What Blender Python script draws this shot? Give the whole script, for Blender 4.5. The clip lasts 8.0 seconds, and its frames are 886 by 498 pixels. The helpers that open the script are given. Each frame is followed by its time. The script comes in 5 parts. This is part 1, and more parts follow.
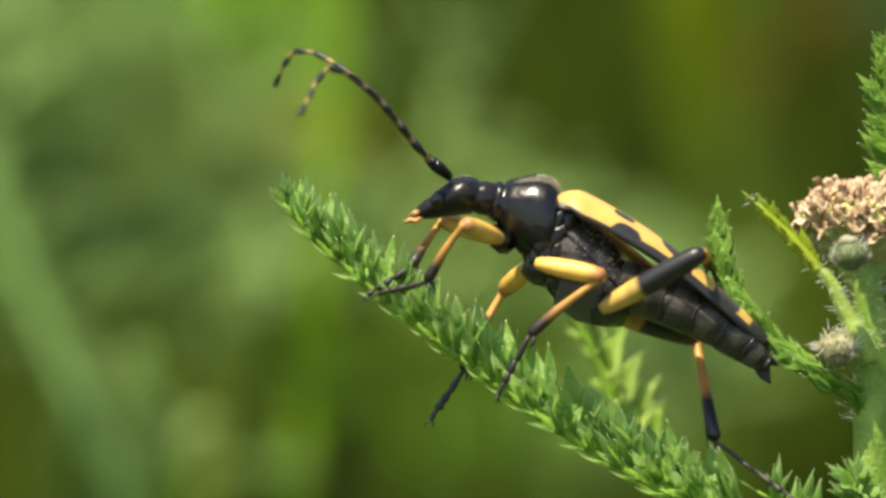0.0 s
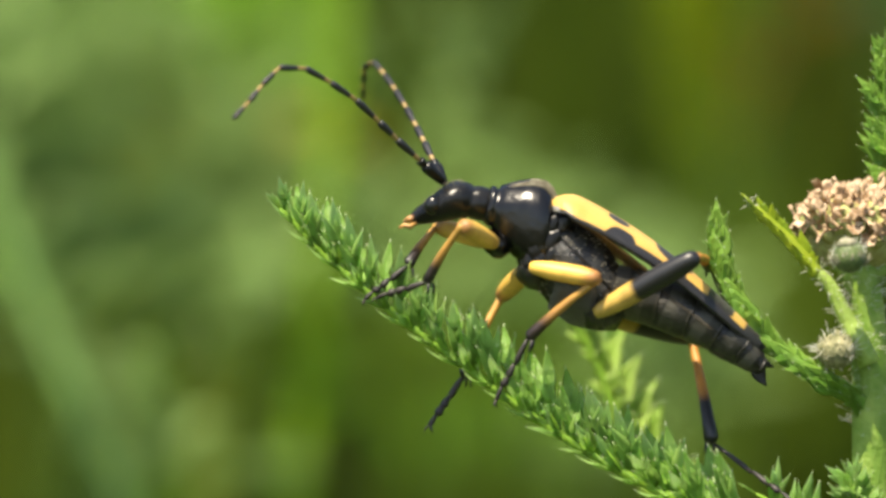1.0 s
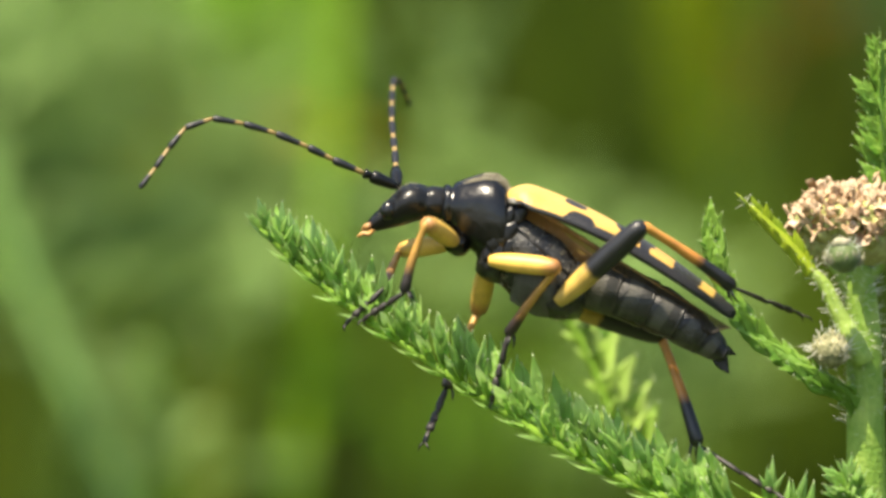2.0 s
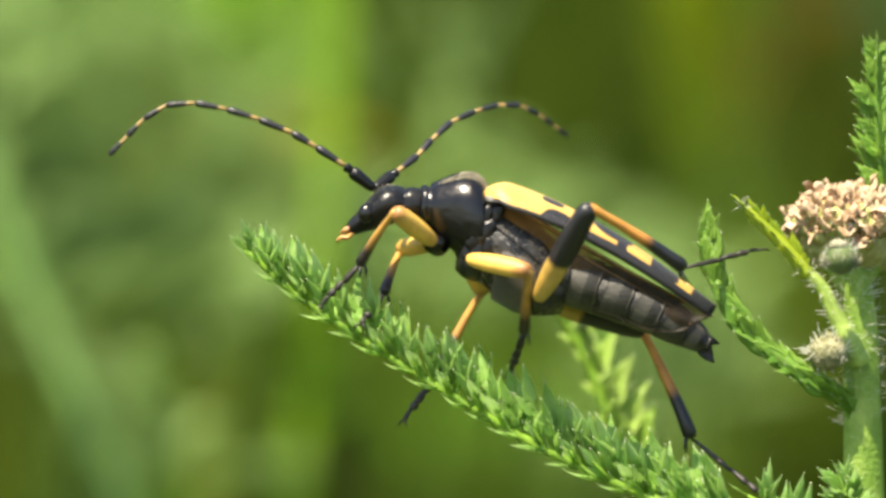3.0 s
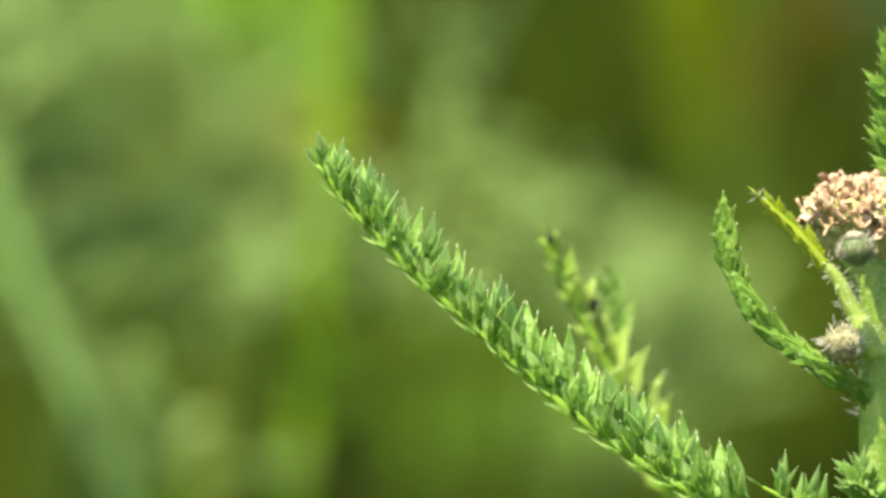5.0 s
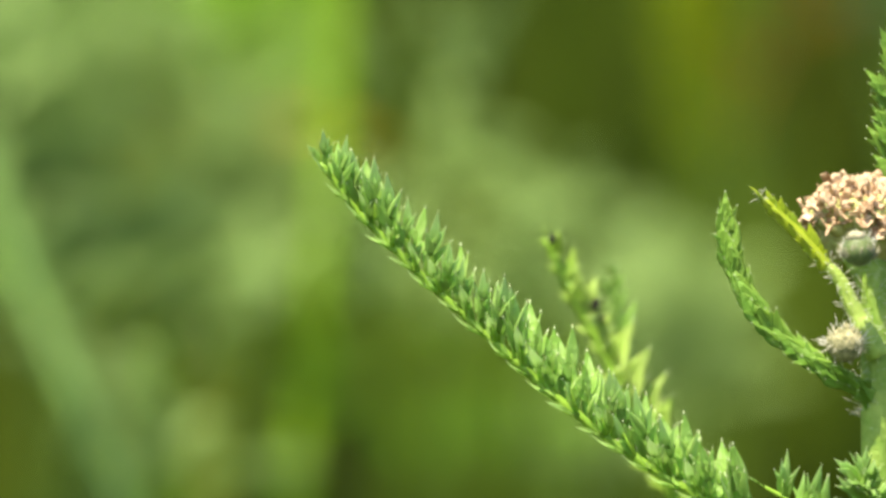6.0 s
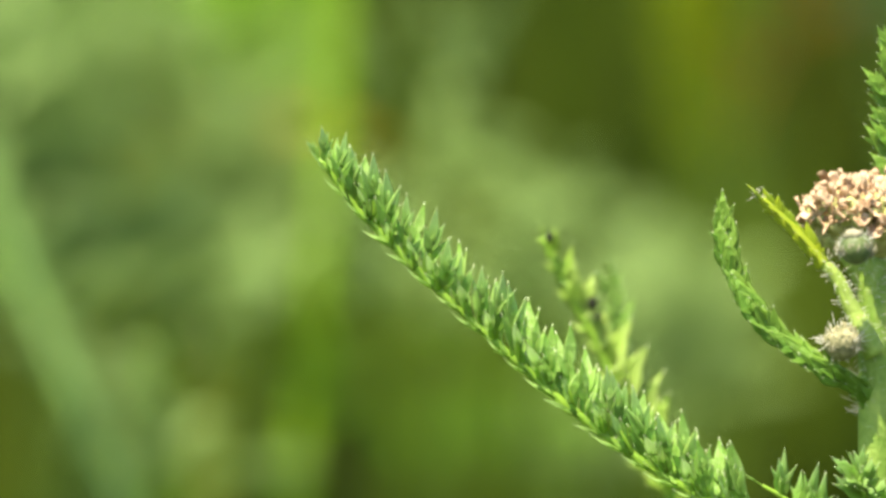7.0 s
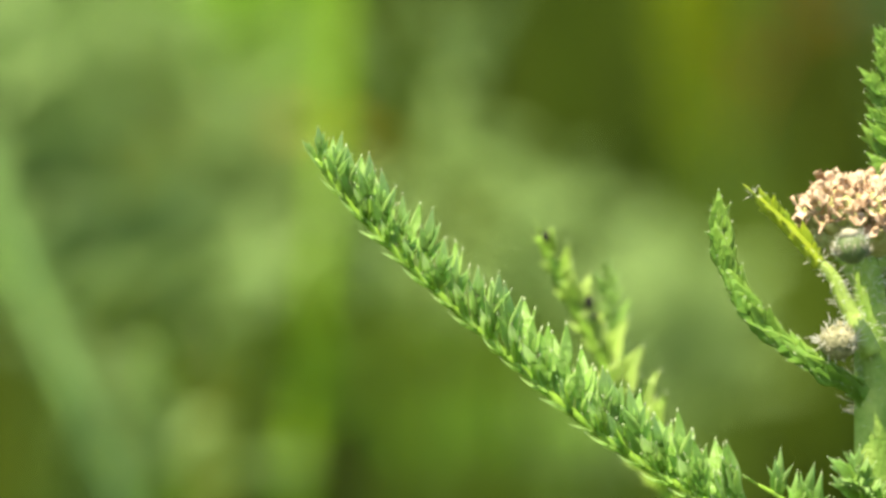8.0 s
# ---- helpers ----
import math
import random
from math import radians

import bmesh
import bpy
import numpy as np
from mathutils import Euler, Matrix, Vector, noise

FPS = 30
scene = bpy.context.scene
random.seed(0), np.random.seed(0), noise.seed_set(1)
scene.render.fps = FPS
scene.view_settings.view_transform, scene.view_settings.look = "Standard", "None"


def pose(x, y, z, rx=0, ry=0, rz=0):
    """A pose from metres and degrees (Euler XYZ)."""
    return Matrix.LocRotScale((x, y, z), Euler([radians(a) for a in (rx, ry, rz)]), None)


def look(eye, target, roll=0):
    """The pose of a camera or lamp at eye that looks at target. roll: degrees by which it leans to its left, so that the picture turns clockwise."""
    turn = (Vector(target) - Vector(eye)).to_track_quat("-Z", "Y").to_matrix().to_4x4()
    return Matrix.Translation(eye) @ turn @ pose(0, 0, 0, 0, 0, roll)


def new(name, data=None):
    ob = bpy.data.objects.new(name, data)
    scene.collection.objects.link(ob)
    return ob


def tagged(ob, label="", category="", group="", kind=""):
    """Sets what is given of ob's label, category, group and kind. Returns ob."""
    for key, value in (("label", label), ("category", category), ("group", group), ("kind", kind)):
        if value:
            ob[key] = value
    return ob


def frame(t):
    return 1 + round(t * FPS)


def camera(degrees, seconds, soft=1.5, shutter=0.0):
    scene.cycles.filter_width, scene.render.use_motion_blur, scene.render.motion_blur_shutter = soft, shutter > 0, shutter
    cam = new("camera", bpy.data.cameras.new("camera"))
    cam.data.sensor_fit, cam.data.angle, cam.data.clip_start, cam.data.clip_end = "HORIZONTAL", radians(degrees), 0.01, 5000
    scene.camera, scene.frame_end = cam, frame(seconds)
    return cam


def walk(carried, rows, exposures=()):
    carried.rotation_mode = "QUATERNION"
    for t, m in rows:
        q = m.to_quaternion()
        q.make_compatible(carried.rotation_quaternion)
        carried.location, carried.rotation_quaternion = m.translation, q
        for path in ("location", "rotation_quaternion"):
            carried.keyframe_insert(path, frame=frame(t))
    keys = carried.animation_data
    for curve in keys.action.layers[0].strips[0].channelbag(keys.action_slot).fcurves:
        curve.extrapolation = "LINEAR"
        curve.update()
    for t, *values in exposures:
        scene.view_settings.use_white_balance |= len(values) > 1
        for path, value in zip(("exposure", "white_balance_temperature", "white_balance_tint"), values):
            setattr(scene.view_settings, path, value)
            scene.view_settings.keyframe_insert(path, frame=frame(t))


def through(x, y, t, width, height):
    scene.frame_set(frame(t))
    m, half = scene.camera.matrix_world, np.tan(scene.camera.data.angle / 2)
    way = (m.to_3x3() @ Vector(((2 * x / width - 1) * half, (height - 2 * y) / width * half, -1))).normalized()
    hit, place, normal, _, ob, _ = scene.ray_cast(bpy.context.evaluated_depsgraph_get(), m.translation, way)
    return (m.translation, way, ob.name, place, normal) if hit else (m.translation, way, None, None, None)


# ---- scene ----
cam = camera(10.0, 8.0, soft=3.1, shutter=0.5)
EYE = Vector((0.0, -0.2, 0.45))
cam.data.dof.use_dof = True
cam.data.dof.focus_distance = 0.2
cam.data.dof.aperture_fstop = 34.0
walk(cam, [(0.0, look(EYE, (0, 0, 0.45))), (8.0, look(EYE, (0, 0, 0.45)))], exposures=[(0.0, 1.06, 7250, 11), (1.5, 1.28, 7250, 11), (3.5, 1.49, 7250, 11), (4.5, 1.51, 7250, 11), (6.0, 1.54, 7250, 11), (8.0, 1.59, 7250, 11)])

# ---- light ----
SUN_FROM = Vector((-0.25, -0.38, 0.89)).normalized()
world = bpy.data.worlds.new("sky")
scene.world = world
world.use_nodes = True
wn = world.node_tree.nodes
sky = wn.new("ShaderNodeTexSky")
sky.sky_type, sky.sun_disc = "NISHITA", False
sky.sun_elevation = math.asin(SUN_FROM.z)
sky.sun_rotation = math.atan2(SUN_FROM.x, SUN_FROM.y)
wn["Background"].inputs["Strength"].default_value = 0.12
world.node_tree.links.new(sky.outputs["Color"], wn["Background"].inputs["Color"])
sun = new("sun", bpy.data.lights.new("sun", "SUN"))
sun.data.energy, sun.data.angle, sun.data.color = 4.6, radians(0.6), (1.0, 0.94, 0.80)
sun.matrix_world = look(SUN_FROM * 5, (0, 0, 0))

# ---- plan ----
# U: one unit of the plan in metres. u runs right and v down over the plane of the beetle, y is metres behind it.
U = 0.035 / 1568


def at(u, v, y=0.0):
    k = U * (1 + y / 0.2)
    return Vector(((u - 784) * k, y, 0.45 + (441 - v) * k))


def lerp(table, t):
    """A row of the table at t, between its rows."""
    if t <= table[0][0]:
        return table[0][1:]
    for a, b in zip(table, table[1:]):
        if t <= b[0]:
            f = (t - a[0]) / (b[0] - a[0])
            return [p + (q - p) * f for p, q in zip(a[1:], b[1:])]
    return table[-1][1:]


def along(p, d, side=Vector((0, 0, 1))):
    """The pose at p whose x axis runs along d, with its z axis towards side."""
    x = Vector(d).normalized()
    y = Vector(side).cross(x)
    y = y.normalized() if y.length > 1e-6 else Vector((0, 1, 0)).cross(x).normalized()
    z = x.cross(y)
    m = Matrix((x, y, z)).transposed().to_4x4()
    m.translation = p
    return m


# ---- materials ----
def material(name, colour, second=None, rough=0.5, scale=3000.0, fine=12000.0, bump=0.3, depth=2e-5, through=0.0,
             metal=0.0, coat=0.0, sheen=0.0, spec=0.5, contrast=(0.35, 0.65)):
    """A surface of two colours mixed by stains at one scale and grain at a finer one, with fine relief."""
    m = bpy.data.materials.new(name)
    m.use_nodes = True
    n, l = m.node_tree.nodes, m.node_tree.links
    b = n["Principled BSDF"]
    co = n.new("ShaderNodeTexCoord")
    big, small = n.new("ShaderNodeTexNoise"), n.new("ShaderNodeTexNoise")
    for tex, s, d in ((big, scale, 4.0), (small, fine, 3.0)):
        tex.inputs["Scale"].default_value = s
        tex.inputs["Detail"].default_value = d
        l.new(co.outputs["Object"], tex.inputs["Vector"])
    info = n.new("ShaderNodeObjectInfo")
    mixn = n.new("ShaderNodeMath")
    mixn.operation = "MULTIPLY_ADD"
    mixn.inputs[1].default_value = 0.35
    l.new(small.outputs["Fac"], mixn.inputs[0])
    l.new(big.outputs["Fac"], mixn.inputs[2])
    rnd = n.new("ShaderNodeMath")
    rnd.operation = "MULTIPLY_ADD"
    rnd.inputs[1].default_value = 0.2
    l.new(info.outputs["Random"], rnd.inputs[0])
    l.new(mixn.outputs[0], rnd.inputs[2])
    ramp = n.new("ShaderNodeMapRange")
    ramp.inputs["From Min"].default_value = contrast[0] + 0.25
    ramp.inputs["From Max"].default_value = contrast[1] + 0.3
    l.new(rnd.outputs[0], ramp.inputs["Value"])
    mix = n.new("ShaderNodeMix")
    mix.data_type = "RGBA"
    second = second or tuple(c * 0.6 for c in colour)
    mix.inputs["A"].default_value = (*second, 1)
    mix.inputs["B"].default_value = (*colour, 1)
    l.new(ramp.outputs[0], mix.inputs["Factor"])
    l.new(mix.outputs["Result"], b.inputs["Base Color"])
    b.inputs["Roughness"].default_value = rough
    b.inputs["Metallic"].default_value = metal
    b.inputs["Coat Weight"].default_value = coat
    b.inputs["Specular IOR Level"].default_value = spec
    if sheen:
        b.inputs["Sheen Weight"].default_value = sheen
        b.inputs["Sheen Roughness"].default_value = 0.4
    if bump:
        bu = n.new("ShaderNodeBump")
        bu.inputs["Strength"].default_value = bump
        bu.inputs["Distance"].default_value = depth
        l.new(small.outputs["Fac"], bu.inputs["Height"])
        l.new(bu.outputs["Normal"], b.inputs["Normal"])
    if through:
        tr, ad = n.new("ShaderNodeBsdfTranslucent"), n.new("ShaderNodeMixShader")
        half = n.new("ShaderNodeGamma")
        half.inputs["Gamma"].default_value = 0.5
        l.new(mix.outputs["Result"], half.inputs["Color"])
        l.new(half.outputs[0], tr.inputs["Color"])
        ad.inputs["Fac"].default_value = through
        l.new(b.outputs[0], ad.inputs[1])
        l.new(tr.outputs[0], ad.inputs[2])
        l.new(ad.outputs[0], n["Material Output"].inputs["Surface"])
    m["mix"] = mix.name
    return m


def banded(name, stops, **kw):
    """A surface whose pigment changes along the object's own x axis: stops of (metres, colour)."""
    m = material(name, stops[0][1], **kw)
    n, l = m.node_tree.nodes, m.node_tree.links
    mix = n[m["mix"]]
    co, sep = n.new("ShaderNodeTexCoord"), n.new("ShaderNodeSeparateXYZ")
    l.new(co.outputs["Object"], sep.inputs[0])
    wob = n.new("ShaderNodeTexNoise")
    wob.inputs["Scale"].default_value = 2500
    l.new(co.outputs["Object"], wob.inputs["Vector"])
    add = n.new("ShaderNodeMath")
    add.operation = "MULTIPLY_ADD"
    add.inputs[1].default_value = 12 * U
    l.new(wob.outputs["Fac"], add.inputs[0])
    l.new(sep.outputs["X"], add.inputs[2])
    mr, ramp = n.new("ShaderNodeMapRange"), n.new("ShaderNodeValToRGB")
    lo, hi = stops[0][0], stops[-1][0]
    mr.inputs["From Min"].default_value, mr.inputs["From Max"].default_value = lo + 6 * U, hi + 6 * U
    l.new(add.outputs[0], mr.inputs["Value"])
    l.new(mr.outputs[0], ramp.inputs["Fac"])
    e = ramp.color_ramp.elements
    while len(e) < len(stops):
        e.new(0.5)
    for k, (x, c) in enumerate(stops):
        e[k].position, e[k].color = (x - lo) / (hi - lo), (*c, 1)
    dark = n.new("ShaderNodeMix")
    dark.data_type, dark.blend_type = "RGBA", "MULTIPLY"
    dark.inputs["Factor"].default_value = 0.35
    l.new(ramp.outputs["Color"], dark.inputs["A"])
    for s in list(mix.inputs["Factor"].links):
        l.new(s.from_socket, dark.inputs["B"])
    for s in list(mix.outputs["Result"].links):
        l.new(dark.outputs["Result"], s.to_socket)
    return m


BLACK = (0.012, 0.012, 0.013)
YELLOW = (0.55, 0.35, 0.08)
chitin = material("black_chitin", (0.009, 0.009, 0.009), (0.003, 0.003, 0.003), rough=0.3, scale=900, fine=7000, bump=0.5, depth=3e-5, spec=0.28)
hairy = material("grey_haired_chitin", (0.064, 0.060, 0.048), (0.006, 0.006, 0.005), rough=0.36, contrast=(0.38, 0.55), scale=900, fine=14000, bump=1.0, depth=5e-5, spec=0.4, sheen=0.12)
ring_edge = material("ring_margin", (0.045, 0.040, 0.032), (0.012, 0.011, 0.009), rough=0.35, scale=2500, fine=12000, bump=0.4)
ring_pale = material("abdomen_grey_band", (0.070, 0.066, 0.054), (0.018, 0.017, 0.014), rough=0.4, contrast=(0.34, 0.58), scale=900, fine=12000, bump=0.8, depth=5e-5, spec=0.4)
ring_mat = material("abdomen_chitin", (0.030, 0.028, 0.023), (0.004, 0.004, 0.004), rough=0.36, contrast=(0.38, 0.55), sheen=0.04, scale=700, fine=12000, bump=0.8, depth=5e-5, spec=0.4)
meso = material("thorax_chitin", (0.03, 0.029, 0.025), (0.003, 0.003, 0.003), rough=0.24, contrast=(0.36, 0.58), scale=1500, fine=9000, bump=1.0, depth=6e-5, spec=0.4)
prono = material("pronotum_chitin", (0.007, 0.007, 0.007), (0.002, 0.002, 0.002), rough=0.24, scale=900, fine=4000, bump=0.45, depth=4e-5, spec=0.4)
down_mat = material("pale_down", (0.46, 0.42, 0.30), (0.26, 0.23, 0.16), rough=0.5, scale=2000, bump=0, through=0.3)
eye_mat = material("eye_black", (0.006, 0.006, 0.006), rough=0.28, scale=900, fine=25000, bump=0.2, depth=1e-5)
palp_mat = material("palp_orange", (0.50, 0.27, 0.08), (0.2, 0.09, 0.03), rough=0.45, scale=6000)
leg_yellow = banded("leg_yellow", [(0, (0.70, 0.43, 0.08)), (90 * U, (0.78, 0.48, 0.09)), (112 * U, (0.40, 0.19, 0.05)), (140 * U, (0.12, 0.05, 0.02))], rough=0.5, scale=1200, bump=0.25)
hind_femur_mat = banded("leg_yellow_black", [(0, (0.52, 0.34, 0.075)), (80 * U, (0.58, 0.37, 0.08)), (90 * U, BLACK), (210 * U, BLACK)], rough=0.42, scale=1200, bump=0.25)
front_tibia_mat = banded("shin_front", [(0, (0.54, 0.30, 0.06)), (66 * U, (0.46, 0.24, 0.05)), (98 * U, (0.03, 0.02, 0.015)), (130 * U, BLACK)], rough=0.45, scale=1500)
mid_tibia_mat = banded("shin_middle", [(0, (0.54, 0.30, 0.06)), (92 * U, (0.44, 0.22, 0.05)), (132 * U, (0.04, 0.022, 0.015)), (170 * U, BLACK)], rough=0.45, scale=1500)
hind_tibia_mat = banded("shin_hind", [(0, (0.50, 0.23, 0.04)), (115 * U, (0.46, 0.19, 0.035)), (135 * U, BLACK), (215 * U, BLACK)], rough=0.4, scale=1500)
tarsus_mat = material("foot_dark", (0.03, 0.023, 0.019), (0.012, 0.01, 0.009), rough=0.55, scale=3000)
ant_mat = banded("antenna_ringed", [(0, (0.36, 0.24, 0.08)), (15 * U, (0.36, 0.24, 0.08)), (19 * U, BLACK), (60 * U, BLACK)], rough=0.45, scale=3000)
under_mat = material("elytron_underside", (0.25, 0.24, 0.21), (0.12, 0.115, 0.105), rough=0.35, contrast=(0.42, 0.55), scale=800, fine=6000, bump=0.2, spec=0.6)

speck_mat = material("dull_black", (0.02, 0.02, 0.016), (0.008, 0.008, 0.007), rough=0.85, scale=2000, spec=0.1)

# yarrow
# leaf pigment, with the through-lit glow at the base and pale tip highlights painted in
leaf_mat = banded("yarrow_leaf", [(0, (0.38, 0.63, 0.10)), (28 * U, (0.37, 0.63, 0.13)), (60 * U, (0.38, 0.62, 0.17)), (105 * U, (0.48, 0.67, 0.28))], rough=0.3, scale=900, fine=9000, bump=0.7, depth=6e-5, through=0.76, spec=0.5)
leaf_upper = material("yarrow_leaf_upper", (0.42, 0.63, 0.18), (0.28, 0.53, 0.09), rough=0.34, scale=1100, fine=5200, bump=1.0, depth=1.2e-4, through=0.72, spec=0.5)
rachis_mat = material("yarrow_rachis", (0.34, 0.57, 0.07), (0.25, 0.47, 0.05), rough=0.45, scale=1200, fine=9000, bump=0.5, through=0.5)
bright_leaf = material("young_leaf", (0.50, 0.60, 0.05), (0.34, 0.48, 0.04), rough=0.42, scale=900, through=0.6)
leaf_plain = material("yarrow_small_leaf", (0.29, 0.48, 0.08), (0.16, 0.35, 0.045), rough=0.4, scale=500, fine=7000, bump=0.8, depth=8e-5, through=0.5)
stem_mat = material("yarrow_stem", (0.36, 0.50, 0.10), (0.18, 0.32, 0.04), rough=0.55, scale=700, fine=4500, bump=0.8, depth=1.0e-4, contrast=(0.36, 0.6), through=0.35)
frayed_leaf = material("frayed_leaf", (0.46, 0.61, 0.17), (0.32, 0.52, 0.07), rough=0.45, scale=500, fine=5000, bump=0.5, depth=6e-5, through=0.5)
point_mat = material("leaf_point", (0.60, 0.68, 0.42), (0.44, 0.56, 0.28), rough=0.35, scale=2000, bump=0, through=0.2)
hair_mat = material("plant_hair", (0.78, 0.78, 0.68), (0.6, 0.6, 0.5), rough=0.5, scale=2000, bump=0, through=0.3)
floret_mat = material("dried_floret", (0.76, 0.58, 0.39), (0.32, 0.19, 0.09), rough=0.7, scale=2500, fine=9000, bump=0.7, depth=8e-5, through=0.25)
cup_mat = material("floret_cup", (0.36, 0.40, 0.14), (0.24, 0.22, 0.07), rough=0.65, scale=2500, bump=0.6, depth=5e-5)
bud_mat = material("bud_green", (0.10, 0.14, 0.04), (0.035, 0.06, 0.015), rough=0.6, scale=1500, bump=0.6, sheen=0.1)
fuzz_mat = material("bud_fuzz", (0.30, 0.28, 0.15), (0.08, 0.09, 0.03), rough=0.8, scale=2200, fine=9000, bump=0.9, depth=8e-5)
bud_top = material("bud_woolly_top", (0.30, 0.27, 0.19), (0.15, 0.17, 0.08), rough=0.8, scale=4000, bump=0.8, depth=5e-5)


# ---- mesh helpers ----
def mesh_of(name, pieces, mats, smooth=True):
    """One mesh of several pieces (vertices, faces) or (vertices, faces, material slot)."""
    verts, faces, slots = [], [], []
    for piece in pieces:
        o = len(verts)
        verts += [tuple(p) for p in piece[0]]
        faces += [[i + o for i in f] for f in piece[1]]
        slots += [piece[2] if len(piece) > 2 else 0] * len(piece[1])
    me = bpy.data.meshes.new(name)
    me.from_pydata(verts, [], faces)
    for mt in mats:
        me.materials.append(mt)
    me.polygons.foreach_set("use_smooth", [smooth] * len(faces))
    me.polygons.foreach_set("material_index", slots)
    me.update()
    return me


def part(name, me, parent, m=None, label=""):
    ob = new(name, me)
    ob.parent = parent
    if m is not None:
        ob.matrix_basis = m
    return tagged(ob, label)


def thing(name, place, label, category, group="", kind=""):
    ob = new(name)
    ob.empty_display_size = 0.002
    ob.location = place
    return tagged(ob, label, category, group, kind)


def tube(points, radii, n=8, flat=1.0, side=Vector((0, 1, 0))):
    """A round or flattened tube through the points, closed at both ends."""
    P = [Vector(p) for p in points]
    V, F = [], []
    for i, p in enumerate(P):
        d = (P[min(i + 1, len(P) - 1)] - P[max(i - 1, 0)]).normalized()
        a = Vector(side) - d * d.dot(Vector(side))
        a = a.normalized() if a.length > 1e-5 else d.orthogonal().normalized()
        b = d.cross(a)
        for k in range(n):
            w = 2 * math.pi * k / n
            V.append(p + (a * math.cos(w) + b * math.sin(w) * flat) * radii[i])
    for i in range(len(P) - 1):
        for k in range(n):
            F.append((i * n + k, i * n + (k + 1) % n, (i + 1) * n + (k + 1) % n, (i + 1) * n + k))
    F.append(tuple(reversed(range(n))))
    F.append(tuple(range((len(P) - 1) * n, len(P) * n)))
    return V, F


def loft(rows, n=24, power=2.0):
    """Rings across the x axis: rows of (x, z, half width, half height) in plan units, z the ring's middle."""
    V, F = [], []
    for x, z, hw, hh in rows:
        for k in range(n):
            w = 2 * math.pi * k / n
            c, s = math.cos(w), math.sin(w)
            e = 2 / power
            V.append(Vector((x, math.copysign(abs(c) ** e, c) * hw, z + math.copysign(abs(s) ** e, s) * hh)) * U)
    for i in range(len(rows) - 1):
        for k in range(n):
            F.append((i * n + k, (i + 1) * n + k, (i + 1) * n + (k + 1) % n, i * n + (k + 1) % n))
    F.append(tuple(range(n)))
    F.append(tuple(reversed(range((len(rows) - 1) * n, len(rows) * n))))
    return V, F


def smooth_path(points, steps):
    """A smooth line through the points (Catmull-Rom)."""
    P = [Vector(p) for p in points]
    P = [P[0] * 2 - P[1]] + P + [P[-1] * 2 - P[-2]]
    out = []
    for i in range(1, len(P) - 2):
        for k in range(steps):
            t = k / steps
            a, b, c, d = P[i - 1:i + 3]
            out.append(0.5 * (2 * b + (c - a) * t + (2 * a - 5 * b + 4 * c - d) * t * t + (3 * b - a - 3 * c + d) * t ** 3))
    return out + [P[-2].copy()]


def ball(place, r, n=10, squash=1.0, rough=0.0, rng=random):
    V, F = [], []
    rings = n // 2 + 1
    for i in range(rings + 1):
        a = math.pi * i / rings
        for k in range(n):
            w = 2 * math.pi * k / n
            q = r * (1 + rough * (rng.random() - 0.5))
            V.append(Vector(place) + Vector((math.sin(a) * math.cos(w), math.sin(a) * math.sin(w), math.cos(a) * squash)) * q)
    for i in range(rings):
        for k in range(n):
            F.append((i * n + k, (i + 1) * n + k, (i + 1) * n + (k + 1) % n, i * n + (k + 1) % n))
    return V, F


def blade(length, width, thick, bend=0.0, rings=6, n=6, base=0.45, twist=0.0, tip=0.03, fold=0.16):
    """A lance-shaped pointed leaf lobe along +x, flat in y, folded along its middle and bent towards +z."""
    V, F = [], []
    for i in range(rings + 1):
        s = i / rings
        rise = base + (1 - base) * math.sin(min(1, s / 0.38) * math.pi / 2)
        w = width * max(tip, rise * (1 - max(0, (s - 0.34) / 0.66) ** 1.35))
        x, z = length * s, bend * length * s * s
        for k in range(n):
            a = 2 * math.pi * k / n
            yy, zz = math.cos(a) * w / 2, math.sin(a) * thick / 2 * (1 - 0.6 * s) + abs(math.cos(a)) * w * fold
            c, q = math.cos(twist * s), math.sin(twist * s)
            V.append(Vector((x, yy * c - zz * q, z + yy * q + zz * c)))
    for i in range(rings):
        for k in range(n):
            F.append((i * n + k, (i + 1) * n + k, (i + 1) * n + (k + 1) % n, i * n + (k + 1) % n))
    F.append(tuple(range(n)))
    F.append(tuple(reversed(range(rings * n, (rings + 1) * n))))
    return V, F


def uneven(piece, amount, size):
    """The same piece with a slightly uneven surface; both in plan units."""
    out = []
    for p in piece[0]:
        q = Vector(p) / (size * U)
        out.append(Vector(p) + Vector(noise.noise_vector(q)) * amount * U)
    return (out,) + tuple(piece[1:])


def down(rows, count, length, rng, lo=0.0, hi=6.283, back=0.8, power=2.0):
    """Short hairs on a body lofted from rows, leaning back, between two angles round it."""
    out = []
    for _ in range(count):
        k = rng.randrange(len(rows) - 1)
        f, a = rng.random(), rng.uniform(lo, hi)
        x, z, hw, hh = [p + (q - p) * f for p, q in zip(rows[k], rows[k + 1])]
        n = Vector((0, math.cos(a) / max(hw, 1), math.sin(a) / max(hh, 1))).normalized()
        c, q = math.cos(a), math.sin(a)
        p = Vector((x, math.copysign(abs(c) ** (2 / power), c) * hw, z + math.copysign(abs(q) ** (2 / power), q) * hh)) * U
        d = (n + Vector((back * rng.uniform(.5, 1.4), rng.gauss(0, .25), rng.gauss(0, .25)))).normalized()
        l = length * rng.uniform(.6, 1.3) * U
        out.append(tube([p - n * 1.5 * U, p + d * l * .6, p + d * l + Vector((l * .25, 0, 0))], [.5 * U, .4 * U, .2 * U], 3))
    return out


